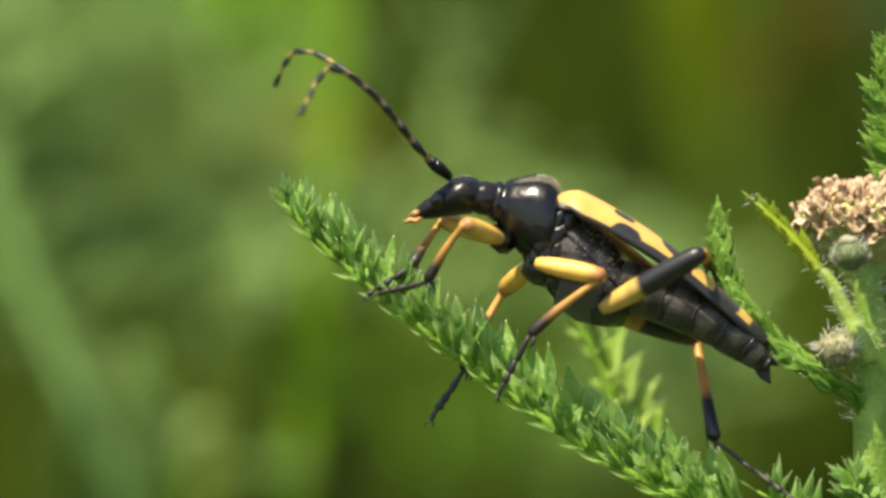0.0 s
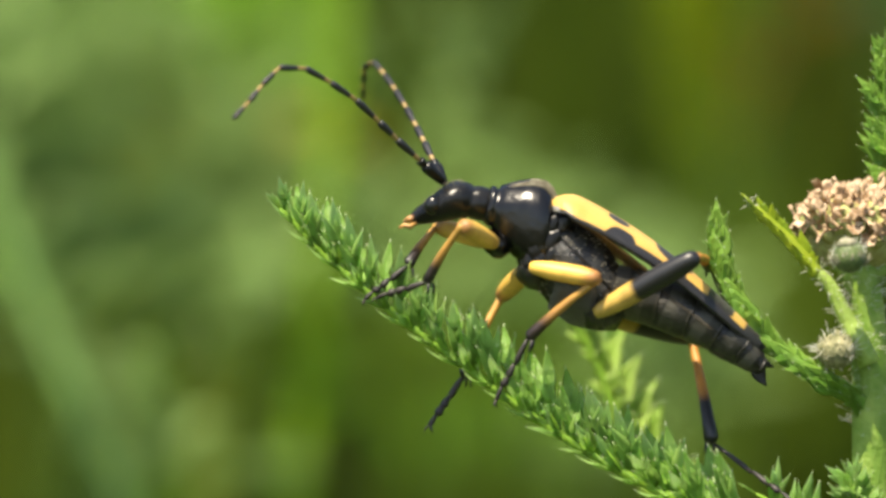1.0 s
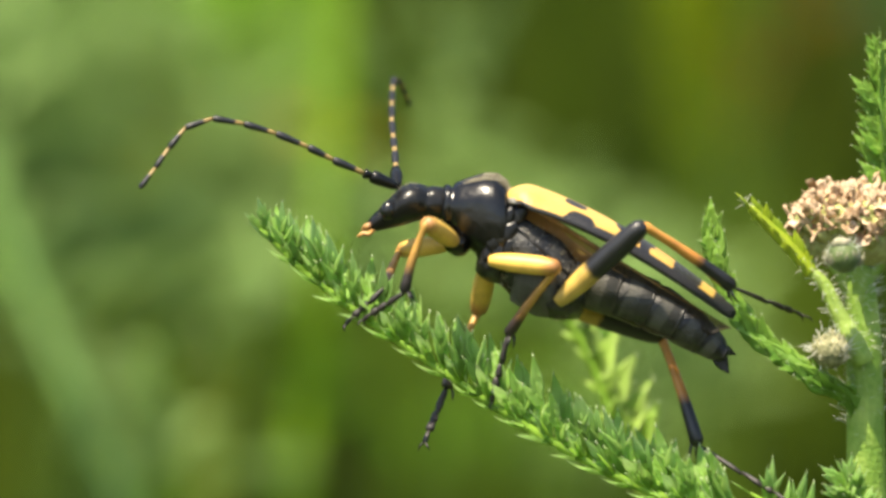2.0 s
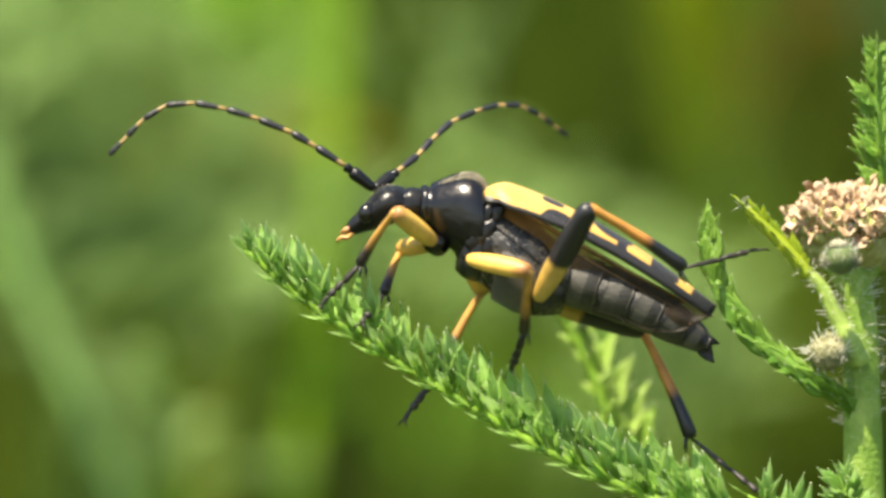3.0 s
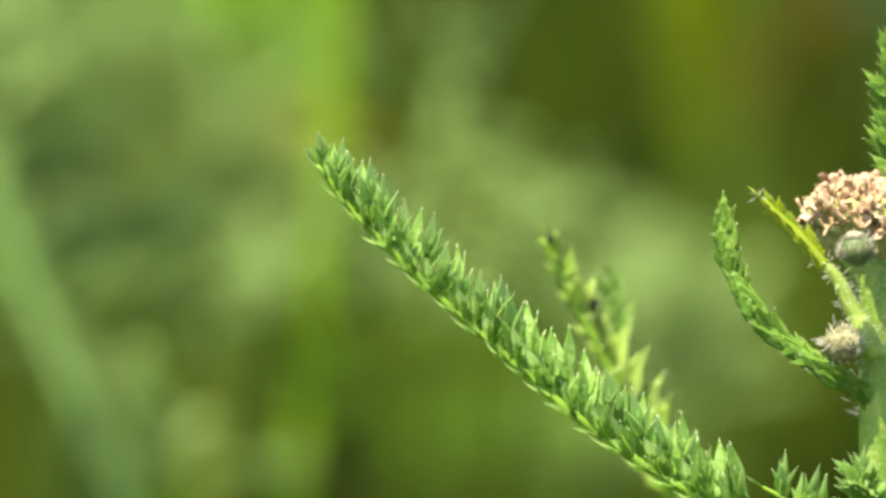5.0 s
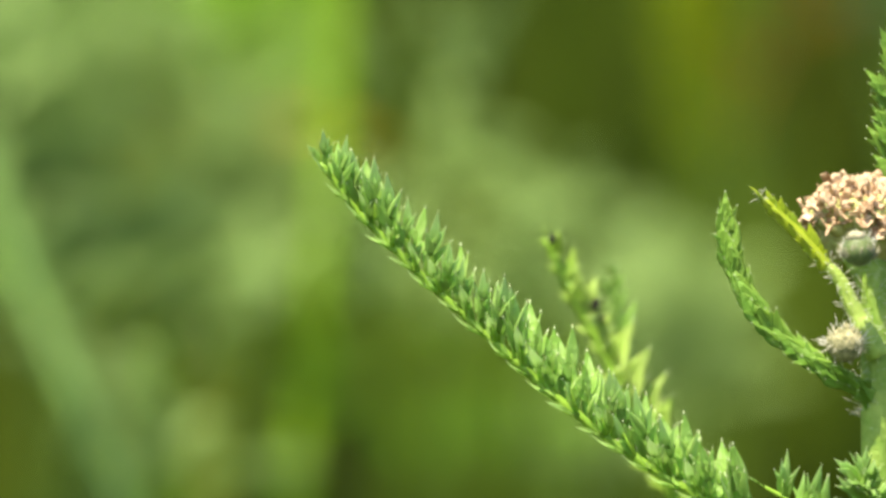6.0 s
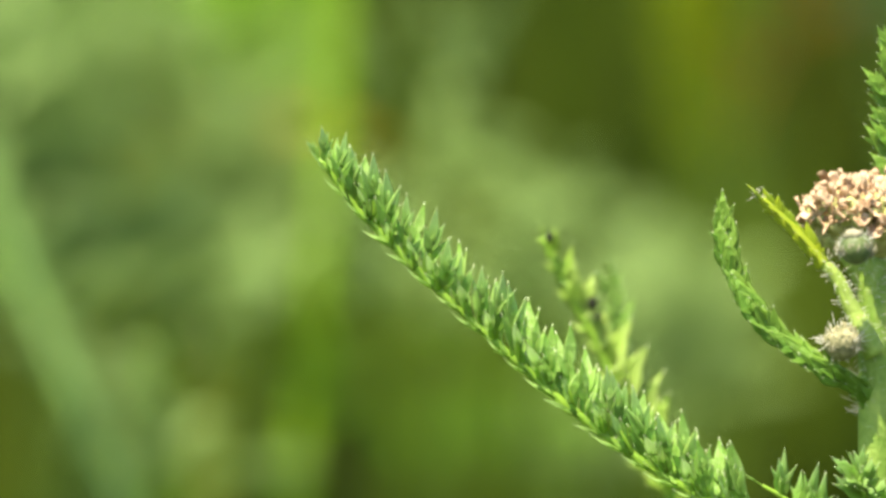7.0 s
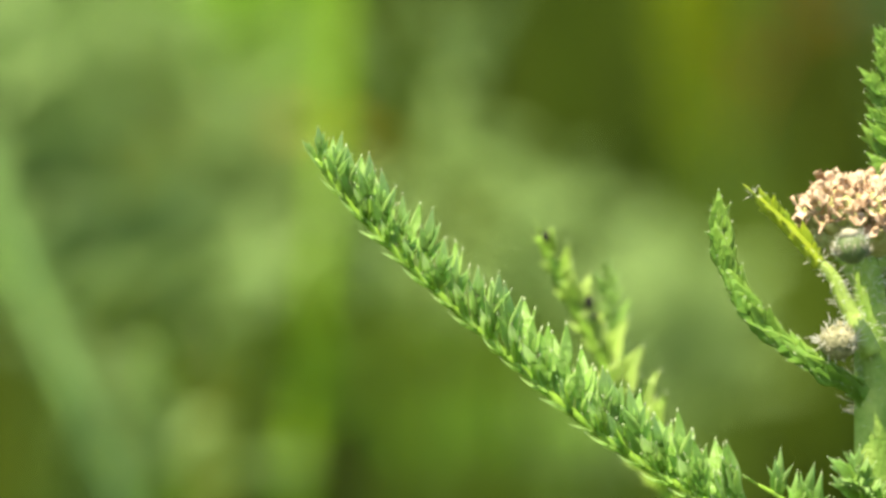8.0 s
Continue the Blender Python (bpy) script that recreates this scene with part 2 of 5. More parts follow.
def turned(piece, m):
    return ([m @ Vector(p) for p in piece[0]],) + tuple(piece[1:])


# ---- ground and distance ----
def build_ground():
    soil = material("meadow_ground", (0.06, 0.095, 0.022), (0.045, 0.05, 0.018), rough=0.9, scale=6, fine=60, bump=0.6, depth=0.02)
    N, R = 48, 400.0
    V, F = [], []
    for i in range(N + 1):
        for j in range(N + 1):
            x, y = ((2 * i / N - 1) ** 3) * R, ((2 * j / N - 1) ** 3) * R
            V.append((x, y, -0.004 + 0.004 * noise.noise((x * 3, y * 3, 0))))
            if i < N and j < N:
                a = i * (N + 1) + j
                F.append((a, a + N + 1, a + N + 2, a + 1))
    tagged(new("ground", mesh_of("ground", [(V, F)], [soil])), "meadow soil with short green turf", "ground", kind="structure")


def build_meadow():
    rng = random.Random(4)
    mats = [material("meadow_grass", (0.078, 0.130, 0.010), (0.045, 0.078, 0.006), rough=0.6, scale=8, fine=200, bump=0, through=0.3, spec=0.1),
            material("meadow_grass_dry", (0.13, 0.15, 0.016), (0.075, 0.10, 0.010), rough=0.6, scale=8, fine=200, bump=0, through=0.3, spec=0.1)]
    V, F, S = [], [], []
    for k in range(22000):
        y = 0.55 + 1.7 * rng.random() ** 0.8
        x = (rng.random() - 0.5) * (0.5 + 0.7 * y)
        h, w = 0.45 + 0.45 * rng.random(), 0.003 + 0.005 * rng.random()
        if k >= 7000:
            # the meadow goes on to both sides, and shorter towards and behind the eye
            x, y = rng.gauss(0, 1.7), rng.gauss(0.4, 1.5)
            h *= min(1.0, max(0.4, 0.6 + 0.7 * y)) * rng.uniform(0.75, 1.1)
            if y > 3 or (y > 0.5 and abs(x) < 0.22 + 0.33 * y) or (abs(x) < 0.3 and -0.9 < y <= 0.5):
                continue
        lean, tw = rng.uniform(-0.25, 0.25) * h, rng.random() * 3.1
        ld = rng.random() * 6.3
        o = len(V)
        for i in range(5):
            s = i / 4
            ww = w * (1 - 0.9 * s * s)
            cx, cy = x + math.cos(ld) * lean * s * s, y + math.sin(ld) * lean * s * s
            V += [(cx - math.cos(tw) * ww, cy - math.sin(tw) * ww, h * s - 0.004), (cx + math.cos(tw) * ww, cy + math.sin(tw) * ww, h * s - 0.004)]
            if i < 4:
                F.append((o + 2 * i, o + 2 * i + 1, o + 2 * i + 3, o + 2 * i + 2))
                S.append(1 if k % 9 == 0 else 0)
    me = mesh_of("meadow_grass", [(V, F)], mats)
    me.polygons.foreach_set("material_index", S)
    tagged(new("meadow_grass", me), "tall dark green meadow grass, far out of focus", "grass", kind="stuff")


def build_hedge():
    rng = random.Random(5)
    mt = material("hedge_leaf", (0.062, 0.096, 0.016), (0.020, 0.036, 0.008), rough=0.5, scale=5, fine=80, bump=0, through=0.25, spec=0.12)
    pieces = []
    V, F = [], []
    for k in range(9000):
        x, z = rng.uniform(-4, 4), rng.random() * 2.4
        y = 2.9 + 0.7 * rng.random() + 0.25 * noise.noise((x * 1.3, 0, z * 1.3))
        m = Matrix.Translation((x, y, z)) @ Euler((rng.random() * 6, rng.random() * 6, rng.random() * 6)).to_matrix().to_4x4()
        l, w = rng.uniform(0.05, 0.11), rng.uniform(0.03, 0.05)
        o = len(V)
        V += [m @ Vector(p) for p in ((-l / 2, 0, 0), (0, -w, 0.008), (l / 2, 0, 0), (0, w, 0.008))]
        F.append((o, o + 1, o + 2, o + 3))
    for k in range(60):
        x = rng.uniform(-4, 4)
        q, f = tube([(x, 3.3, -0.01), (x + rng.uniform(-.2, .2), 3.3, 1.2), (x + rng.uniform(-.5, .5), 3.2, 2.2)], [0.02, 0.014, 0.005], 6)
        F += [[i + len(V) for i in g] for g in f]
        V += q
    tagged(new("hedge", mesh_of("hedge", [(V, F)], [mt])), "dense dark green hedge behind the meadow", "hedge", kind="stuff")


# ---- yarrow leaves ----
def pinna_mesh(name, rng, size, lobes, mat, spread=0.5, broad=1.0, fine=False):
    """A leaflet along +x: a webbed base that divides like fingers into hollow pointed lobes, each ending in a pale point."""
    out = [tube([(-size * .06, 0, -size * .01), (size * 0.2, 0, -size * .02), (size * 0.5, 0, -size * .01)], [size * 0.04, size * 0.03, size * 0.008], 6, 0.7),
           turned(blade(size * 0.86, size * (0.14 if fine else 0.34) * broad, size * 0.016, rng.uniform(.0, .1), rings=8, n=8, base=0.4, fold=.1), pose(0, 0, 0))]

    def lobe(x, l, w, bend, yaw, tilt, roll):
        m = pose(x, 0, 0, roll, tilt, yaw)
        out.append(turned(blade(l, w, size * 0.015, bend, rings=8, n=8, base=0.8, twist=rng.uniform(-.4, .4), fold=rng.uniform(.08, .3)), m))
        out.append(turned(tube([(l * .94, 0, bend * l * .88), (l * .98, 0, bend * l), (l * 1.03, 0, bend * l * 1.1)], [w * .07, w * .06, w * .012], 5), m) + (1,))

    lobe(size * (.62 if fine else .40), size * (.38 if fine else .6), size * 0.15 * broad, rng.uniform(-0.04, 0.12), rng.uniform(-6, 6), 0, rng.uniform(-15, 15))
    for k in range(lobes):
        q = (k + 0.3) / lobes
        for sg in (-1, 1):
            lobe(size * (.10 + (.66 if fine else .40) * q), size * ((0.38 - .10 * q) if fine else (0.52 - 0.08 * q)) * rng.uniform(0.75, 1.15), size * rng.uniform(.12, .16) * broad, rng.uniform(-0.05, 0.15),
                 sg * (math.degrees(spread) * (1.15 - .35 * q) + rng.uniform(-6, 6)), rng.uniform(-10, 8), rng.uniform(-20, 20))
    return mesh_of(name, out, [mat, point_mat, rachis_mat])


def yarrow_leaf(name, parent, base, path, sizes, rows, mat, seed, label="", gap=30, count=3, tipward=0.62, rib=(9, 3), flat=0.8, broad=1.0, slivers=0, second=None, face=None):
    """A leaf: a midrib along path (metres, from base to tip) with leaflets; rows: directions across the midrib with a size factor."""
    rng = random.Random(seed)
    line = smooth_path(path, 10)
    rel = [p - base for p in line]
    radii = [(rib[0] + (rib[1] - rib[0]) * i / (len(rel) - 1)) * U for i in range(len(rel))]
    leaf = part(name, mesh_of(name, [uneven(tube(rel, radii, 12, flat), 5, 18) if rib[0] > 15 else tube(rel, radii, 8, flat)], [rachis_mat if mat in (leaf_mat, frayed_leaf) else mat]), parent, Matrix.Translation(base - parent.location), label)
    variants = [pinna_mesh("leaflet", rng, 100 * U, count, mat, rng.uniform(0.36, 0.52), broad, bool(second)) for _ in range(6)]
    others = [pinna_mesh("leaflet", rng, 100 * U, count, second, rng.uniform(0.36, 0.52), broad, True) for _ in range(5)] if second else variants
    d, total = 0.0, sum((b - a).length for a, b in zip(rel, rel[1:]))
    nxt = gap * U * 0.5
    for a, b in zip(rel, rel[1:]):
        step = (b - a).length
        while d + step >= nxt:
            p = a.lerp(b, (nxt - d) / step)
            s = nxt / total
            axis = (b - a).normalized()
            for row, (direction, factor, *every) in enumerate(rows):
                if every and round(nxt / (gap * U)) % every[0]:
                    continue
                q = Vector(direction) - axis * axis.dot(Vector(direction))
                q = q.normalized() + Vector((rng.uniform(-.14, .14), rng.uniform(-.2, .2), rng.uniform(-.14, .14)))
                lean = tipward + rng.uniform(-.1, .1)
                way = (q * (1 - lean) + axis * lean).normalized()
                size = (sizes[0] + (sizes[1] - sizes[0]) * s) * factor * rng.uniform(0.75, 1.2) * min(1, 0.45 + (1 - s) * 5)
                off = axis * (rng.uniform(-6, 6) + (gap * .5 if face and row == 1 else 0)) * U - (Vector((.2, .5, 1)) * 9 * U if face and row == 0 else Vector((0, 0, 0)))
                front = axis.cross(q) + Vector((0, 0, rng.uniform(-.4, .4)))
                if face:
                    front = Vector(face) + Vector((rng.uniform(-.25, .25), rng.uniform(-.15, .15), rng.uniform(-.2, .2)))
                m = along(p + off, way, front) @ Matrix.Diagonal((size / 100, size / 100, size / 100, 1))
                part("leaflet", rng.choice(others if row == 1 else variants), leaf, m)
            nxt += gap * U * rng.uniform(0.9, 1.1)
        d += step
    # pale curled lobes along the underside, one every so many units
    d, nxt = 0.0, slivers * U
    while slivers and nxt < total * .97:
        d = 0.0
        for a, b in zip(rel, rel[1:]):
            if d + (b - a).length >= nxt:
                p, axis = a.lerp(b, (nxt - d) / (b - a).length), (b - a).normalized()
                break
            d += (b - a).length
        way = Vector((-.5, rng.uniform(-.4, .0), rng.uniform(-.25, .05))) + axis * rng.uniform(.6, 1.0)
        l = rng.uniform(34, 50) * U
        bits = [blade(l, l * .2, l * .05, rng.uniform(.2, .6), rings=6, n=6, base=.5, fold=.4)]
        part("leaflet", mesh_of("leaflet", bits, [mat]), leaf, along(p - Vector((2, 3, 3)) * U, way, axis.cross(way)))
        nxt += slivers * U * rng.uniform(.8, 1.25)
    part("leaflet", variants[0], leaf, along(rel[-1], rel[-1] - rel[-3]) @ Matrix.Diagonal((.4, .4, .4, 1)))
    return leaf


def lobed_leaflet(rng, size, pairs, mat, splay, curl=0.1, broad=1.0):
    """A leaflet along +x: a slim rib with a terminal lobe and pairs of narrow folded lobes, each ending in a pale point."""
    out = [tube([(-size * .05, 0, 0), (size * .2, 0, -size * .01), (size * .62, 0, 0)], [size * .042, size * .034, size * .010], 6, .8) + (2,),
           blade(size * .72, size * .17 * broad, size * .018, curl * .3, rings=6, n=8, base=.7, fold=.12)]

    def lobe(x, l, w, bend, yaw, tilt, roll):
        m = pose(x, 0, bend * .1 * size, roll, tilt, yaw)
        out.append(turned(blade(l, w, size * .016, bend, rings=7, n=8, base=.62, twist=rng.uniform(-.5, .5), fold=rng.uniform(.12, .34)), m))
        out.append(turned(tube([(l * .92, 0, bend * l * .85), (l * .98, 0, bend * l), (l * 1.05, 0, bend * l * 1.12)], [w * .07, w * .055, w * .012], 5), m) + (1,))

    lobe(size * .50, size * .50, size * .155 * broad, rng.uniform(0, curl), rng.uniform(-5, 5), 0, rng.uniform(-20, 20))
    for k in range(pairs):
        q = (k + .25) / pairs
        for sg in (-1, 1):
            if rng.random() < .07:
                continue
            lobe(size * (.10 + .44 * q), size * (.52 - .12 * q) * rng.uniform(.75, 1.12), size * rng.uniform(.115, .15) * broad, rng.uniform(-.02, curl * 1.5),
                 sg * (splay * (1.15 - .3 * q) + rng.uniform(-6, 6)), rng.uniform(-14, 8), sg * rng.uniform(0, 35))
    return mesh_of("leaflet", out, [mat, point_mat, rachis_mat])


def feather_leaf(parent, base, path, seed, label):
    """The long leaf: a bright grooved midrib with leaflets in rows, up, towards the eye and behind."""
    rng = random.Random(seed)
    rel = [p - base for p in smooth_path(path, 8)]
    n = len(rel) - 1
    leaf = part("long_leaf", mesh_of("long_leaf", [uneven(tube(rel, [(9 - 4 * i / n) * U for i in range(n + 1)], 10, 1.1), 2, 14)], [rachis_mat]), parent, Matrix.Translation(base - parent.location), label)
    upper = [lobed_leaflet(rng, 100 * U, 2, leaf_mat, rng.uniform(15, 24), .06, 1.05) for _ in range(9)]
    back = [lobed_leaflet(rng, 100 * U, 2, leaf_upper, rng.uniform(13, 21), .06, 1.05) for _ in range(6)]
    front = [lobed_leaflet(rng, 100 * U, 1, leaf_mat, rng.uniform(14, 22), .5, .85) for _ in range(4)]
    middle = [lobed_leaflet(rng, 100 * U, 1, leaf_mat, rng.uniform(14, 22), .2, 1.2) for _ in range(4)]
    total = sum((b - a).length for a, b in zip(rel, rel[1:])) / U

    def spot(d):
        for a, b in zip(rel, rel[1:]):
            l = (b - a).length / U
            if d <= l:
                return a.lerp(b, d / l), (b - a).normalized()
            d -= l
        return rel[-1], (rel[-1] - rel[-2]).normalized()

    # meshes, gap, first one, direction across the midrib, lean to the tip, sizes at base and tip, the side that faces out
    for meshes, gap, first, across, lean, s0, s1, face in ((upper, 44, 6, (.2, -.35, 1), .45, 150, 112, (-.25, -.85, .35)), (back, 42, 28, (.4, .5, .85), .42, 165, 100, (-.35, -.75, .5)),
                                                           (front, 54, 22, (-.6, -.85, -.2), .58, 92, 76, (-.2, -.5, .85)), (middle, 66, 40, (.0, -.8, .5), .46, 112, 70, (-.3, -.5, .75))):
        d = first
        while d < total - 14:
            p, axis = spot(d)
            q = Vector(across) - axis * axis.dot(Vector(across))
            q = q.normalized() + Vector((rng.uniform(-.08, .08), rng.uniform(-.16, .16), rng.uniform(-.07, .07)))
            k = lean + rng.uniform(-.05, .05) + .12 * max(0, d / total - .8) / .2
            way = (q * (1 - k) + axis * k).normalized()
            size = (s0 + (s1 - s0) * d / total) * rng.uniform(.82, 1.14) * min(1, .5 + (total - d) / 150)
            side = Vector(face) + Vector((rng.uniform(-.4, .4), rng.uniform(-.2, .2), rng.uniform(-.2, .2)))
            older = meshes is upper and d < total * .5 and rng.random() < .4
            part("leaflet", rng.choice(back if older else meshes), leaf, along(p, way, side) @ Matrix.Diagonal((size / 100,) * 3 + (1,)))
            d += gap * rng.uniform(.86, 1.14)
    part("leaflet", upper[0], leaf, along(rel[-1], rel[-1] - rel[-3], (-.2, -.9, .3)) @ Matrix.Diagonal((.42, .42, .42, 1)))
    return leaf


def hairs(points, r0, count, length, rng, spread=1.0):
    """Fine hairs standing off a stem."""
    out = []
    for _ in range(count):
        k = rng.randrange(len(points) - 1)
        p = Vector(points[k]).lerp(Vector(points[k + 1]), rng.random())
        d = Vector((rng.gauss(0, 1), rng.gauss(0, 1), rng.gauss(0, 0.5) + 0.3)).normalized()
        l = length * rng.uniform(0.5, 1.3)
        bend = Vector((rng.gauss(0, .3), rng.gauss(0, .3), rng.gauss(0, .3))) * l
        out.append(tube([p + d * r0 * 0.8, p + d * (r0 + l * .5) + bend * .3, p + d * (r0 + l) + bend], [0.6 * U, 0.45 * U, 0.2 * U], 4))
    return out


def floret_mesh(rng):
    """A withered floret: a small cup with broad crumpled petals and a tuft of brown disc flowers."""
    r = 27 * U
    out = [tube([(0, 0, -1.5 * r), (0, 0, -0.8 * r), (0, 0, 0), (0, 0, 0.3 * r)], [0.3 * r, 0.7 * r, 0.8 * r, 0.6 * r], 8) + (1,)]
    for k in range(6):
        a = k * 1.05 + rng.random() * 0.6
        m = Matrix.Translation((math.cos(a) * .45 * r, math.sin(a) * .45 * r, 0.1 * r)) @ Euler((rng.uniform(-.5, .5), radians(-rng.uniform(0, 70)), a)).to_matrix().to_4x4()
        p = blade(r * rng.uniform(0.6, 1.05), r * rng.uniform(.8, 1.15), r * .14, rng.uniform(-1.3, 1.3), rings=5, n=8, base=.8, twist=rng.uniform(-1.2, 1.2), tip=.75, fold=rng.uniform(-.3, .35))
        out.append(uneven(turned(p, m), 5, 9) + (0,))
    for k in range(5):
        a, q = rng.random() * 6.3, rng.random() * .45 * r
        p = Vector((math.cos(a) * q, math.sin(a) * q, .2 * r))
        e = p + Vector((rng.gauss(0, .25), rng.gauss(0, .25), rng.uniform(.3, .75))) * r
        out.append(uneven(tube([p, p.lerp(e, .6), e], [.13 * r, .2 * r, .1 * r], 6), 3, 8) + (0,))
    return mesh_of("floret", out, [floret_mat, cup_mat])


def build_yarrow():
    rng = random.Random(11)
    foot = Vector((at(1560, 441).x + 0.004, 0.002, 0.0))
    plant = thing("yarrow_plant", foot, "green yarrow plant with feathery leaves and a dried beige flower head", "plant")

    def rel(u, v, y=0.0):
        return at(u, v, y) - foot

    # stem, from the ground to the flower head
    line = smooth_path([rel(1560, 1500, .001), rel(1556, 1250, .001), rel(1550, 1050, .001), rel(1546, 880, .001), rel(1543, 720, .001), rel(1540, 580, .001), rel(1530, 480, .001), rel(1522, 420, .001)], 10)
    line = [Vector((0, 0, -0.002)), Vector((0.001, 0, 0.15)), Vector((0.001, 0, 0.3))] + line
    radii = [(40 - 18 * (i / (len(line) - 1)) ** 2) * U for i in range(len(line))]
    stem = part("stem", mesh_of("stem", [tube(line, radii, 14)], [stem_mat]), plant)
    part("stem_hair", mesh_of("stem_hair", hairs(line[-34:], 24 * U, 520, 24 * U, rng), [hair_mat]), stem, None, "fine white hairs")
    # side stalk that carries part of the head
    stalk = smooth_path([rel(1540, 640), rel(1515, 590), rel(1490, 540), rel(1470, 500), rel(1440, 470)], 6)
    st = part("flower_stalk", mesh_of("flower_stalk", [tube(stalk, [20 * U] * 8 + [(16 - 7 * (i + 1) / (len(stalk) - 8)) * U for i in range(len(stalk) - 8)], 12)], [stem_mat]), plant)
    part("stem_hair", mesh_of("stem_hair", hairs(stalk, 14 * U, 160, 13 * U, rng), [hair_mat]), st)
    for dst in ((1470, 430), (1515, 400), (1560, 410), (1600, 400)):
        s = smooth_path([rel(1520, 520, .001), rel((1520 + dst[0]) / 2, 470, .001), rel(*dst, .001)], 5)
        part("flower_stalk", mesh_of("flower_stalk", [tube(s, [15 * U] * len(s), 8)], [stem_mat]), plant)
    # flower head: florets on a dome
    head = part("flower_head", mesh_of("flower_head", [turned(ball((0, 0, 0), 100 * U, 16, 0.6), pose(0, 0, 0))], [cup_mat]), plant,
                Matrix.Translation(rel(1530, 423, .002)), "dried crumpled beige flower head")
    meshes = [floret_mesh(rng) for _ in range(6)]
    for k in range(58):
        a = k * 2.39996
        q = math.sqrt((k + 0.5) / 58)
        d = Vector((math.cos(a) * q, math.sin(a) * q, math.sqrt(max(0, 1 - q * q)) * 0.75 + 0.02)).normalized()
        p = Vector((d.x * 108, d.y * 108, d.z * 78 + 4)) * U * rng.uniform(0.9, 1.12)
        m = Matrix.Translation(p) @ (d + Vector((0, 0, .7))).to_track_quat("Z", "Y").to_matrix().to_4x4() @ pose(0, 0, 0, 0, 0, rng.random() * 360)
        part("floret", rng.choice(meshes), head, m)
    # buds
    bud = part("flower_bud", mesh_of("flower_bud", [ball((0, 0, 0), 29 * U, 18, 1.0, .07, rng)], [bud_mat]), plant, Matrix.Translation(rel(1505, 450, -.0022)), "round green unopened bud")
    part("bud_tip", mesh_of("bud_tip", [turned(ball((0, 0, 0), 19 * U, 12, .6, .3, rng), pose(0, 0, 0))], [bud_top]), bud, Matrix.Translation((-4 * U, -6 * U, 21 * U)), "pale woolly bud tip")
    part("bud_hair", mesh_of("bud_hair", hairs([(-14 * U, 0, -6 * U), (14 * U, 0, 12 * U)], 21 * U, 150, 9 * U, rng), [hair_mat]), bud, None, "fine white hairs")
    frill = []
    for k in range(22):
        a = k * .2856 + rng.uniform(-.1, .1)
        d = Vector((math.cos(a), math.sin(a) * .8, -.25 + rng.uniform(-.15, .15)))
        frill.append(turned(blade(20 * U, 11 * U, 3 * U, .5, rings=4, tip=.2), along(d * 25 * U - Vector((0, 0, 8)) * U, d + Vector((0, 0, .8)))))
    part("bract", mesh_of("bract", frill, [bud_top]), bud, None, "pale woolly bracts")
    small = part("flower_bud", mesh_of("flower_bud", [ball((0, 0, 0), 34 * U, 14, .9, .12, rng)], [fuzz_mat]), plant, Matrix.Translation(rel(1482, 618, -.0006)), "small hairy bud cluster")
    pieces = []
    for k in range(34):
        d = Vector((rng.gauss(0, 1), rng.gauss(0, 1) - .4, rng.gauss(0, 1))).normalized()
        pieces.append(turned(blade(15 * U, 12 * U, 5 * U, .5, rings=4, tip=.3), along(d * 24 * U, (d + Vector((0, 0, .5))))))
    part("bract", mesh_of("bract", pieces, [fuzz_mat]), small)
    part("stem_hair", mesh_of("stem_hair", hairs([(-20 * U, 0, 0), (20 * U, 0, 0)], 24 * U, 220, 15 * U, rng), [hair_mat]), small)
    # small leaves of the flowering stem
    yarrow_leaf("small_leaf", plant, at(1556, 725, .0012), [at(1556, 725, .0012), at(1490, 684), at(1425, 645), at(1346, 580), at(1288, 490), at(1266, 400)], (84, 94),
                [((.75, -.3, .5), 1), ((.4, -.7, .5), .9), ((-.7, -.6, .1), .7)], leaf_plain, 21, "curved green leaf below the flower head", gap=30, count=1, tipward=.83, rib=(15, 9), flat=1.2, broad=1.35, face=(-.3, -.8, .35))
    yarrow_leaf("small_leaf", plant, at(1448, 480), [at(1448, 480), at(1405, 430), at(1360, 385), at(1340, 365)], (50, 36),
                [((.6, -.3, .6), 1), ((-.5, -.3, -.3), .5), ((0, -1, 0), .7)], bright_leaf, 22, "yellow-green young leaf beside the flower head", gap=16, count=1, tipward=.62, rib=(11, 6), flat=1.2, broad=1.7)
    yarrow_leaf("upper_leaf", plant, at(1600, 400, .002), [at(1600, 400, .002), at(1580, 300, .002), at(1570, 200, .002), at(1570, 85, .002)], (80, 66),
                [((-1, -.3, .2), 1), ((1, -.2, .2), 1), ((-.3, -1, .2), .7)], leaf_plain, 23, "", gap=30, count=2, tipward=.62, rib=(12, 7), broad=1.3)
    yarrow_leaf("stem_leaf", plant, at(1545, 920), [at(1545, 920), at(1520, 880, -.001), at(1505, 845, -.001)], (80, 70),
                [((-1, -.3, .4), 1), ((1, -.3, .4), 1), ((0, -1, .3), .8)], leaf_mat, 24, "", gap=24, count=2, tipward=.7, broad=1.3)
    yarrow_leaf("stem_leaf", plant, at(1480, 975), [at(1480, 975), at(1420, 925), at(1375, 890), at(1340, 870)], (90, 70),
                [((-.1, -.3, 1), 1), ((.5, .3, .8), 1)], leaf_mat, 25, "", gap=40, count=1, tipward=.35, broad=1.0)
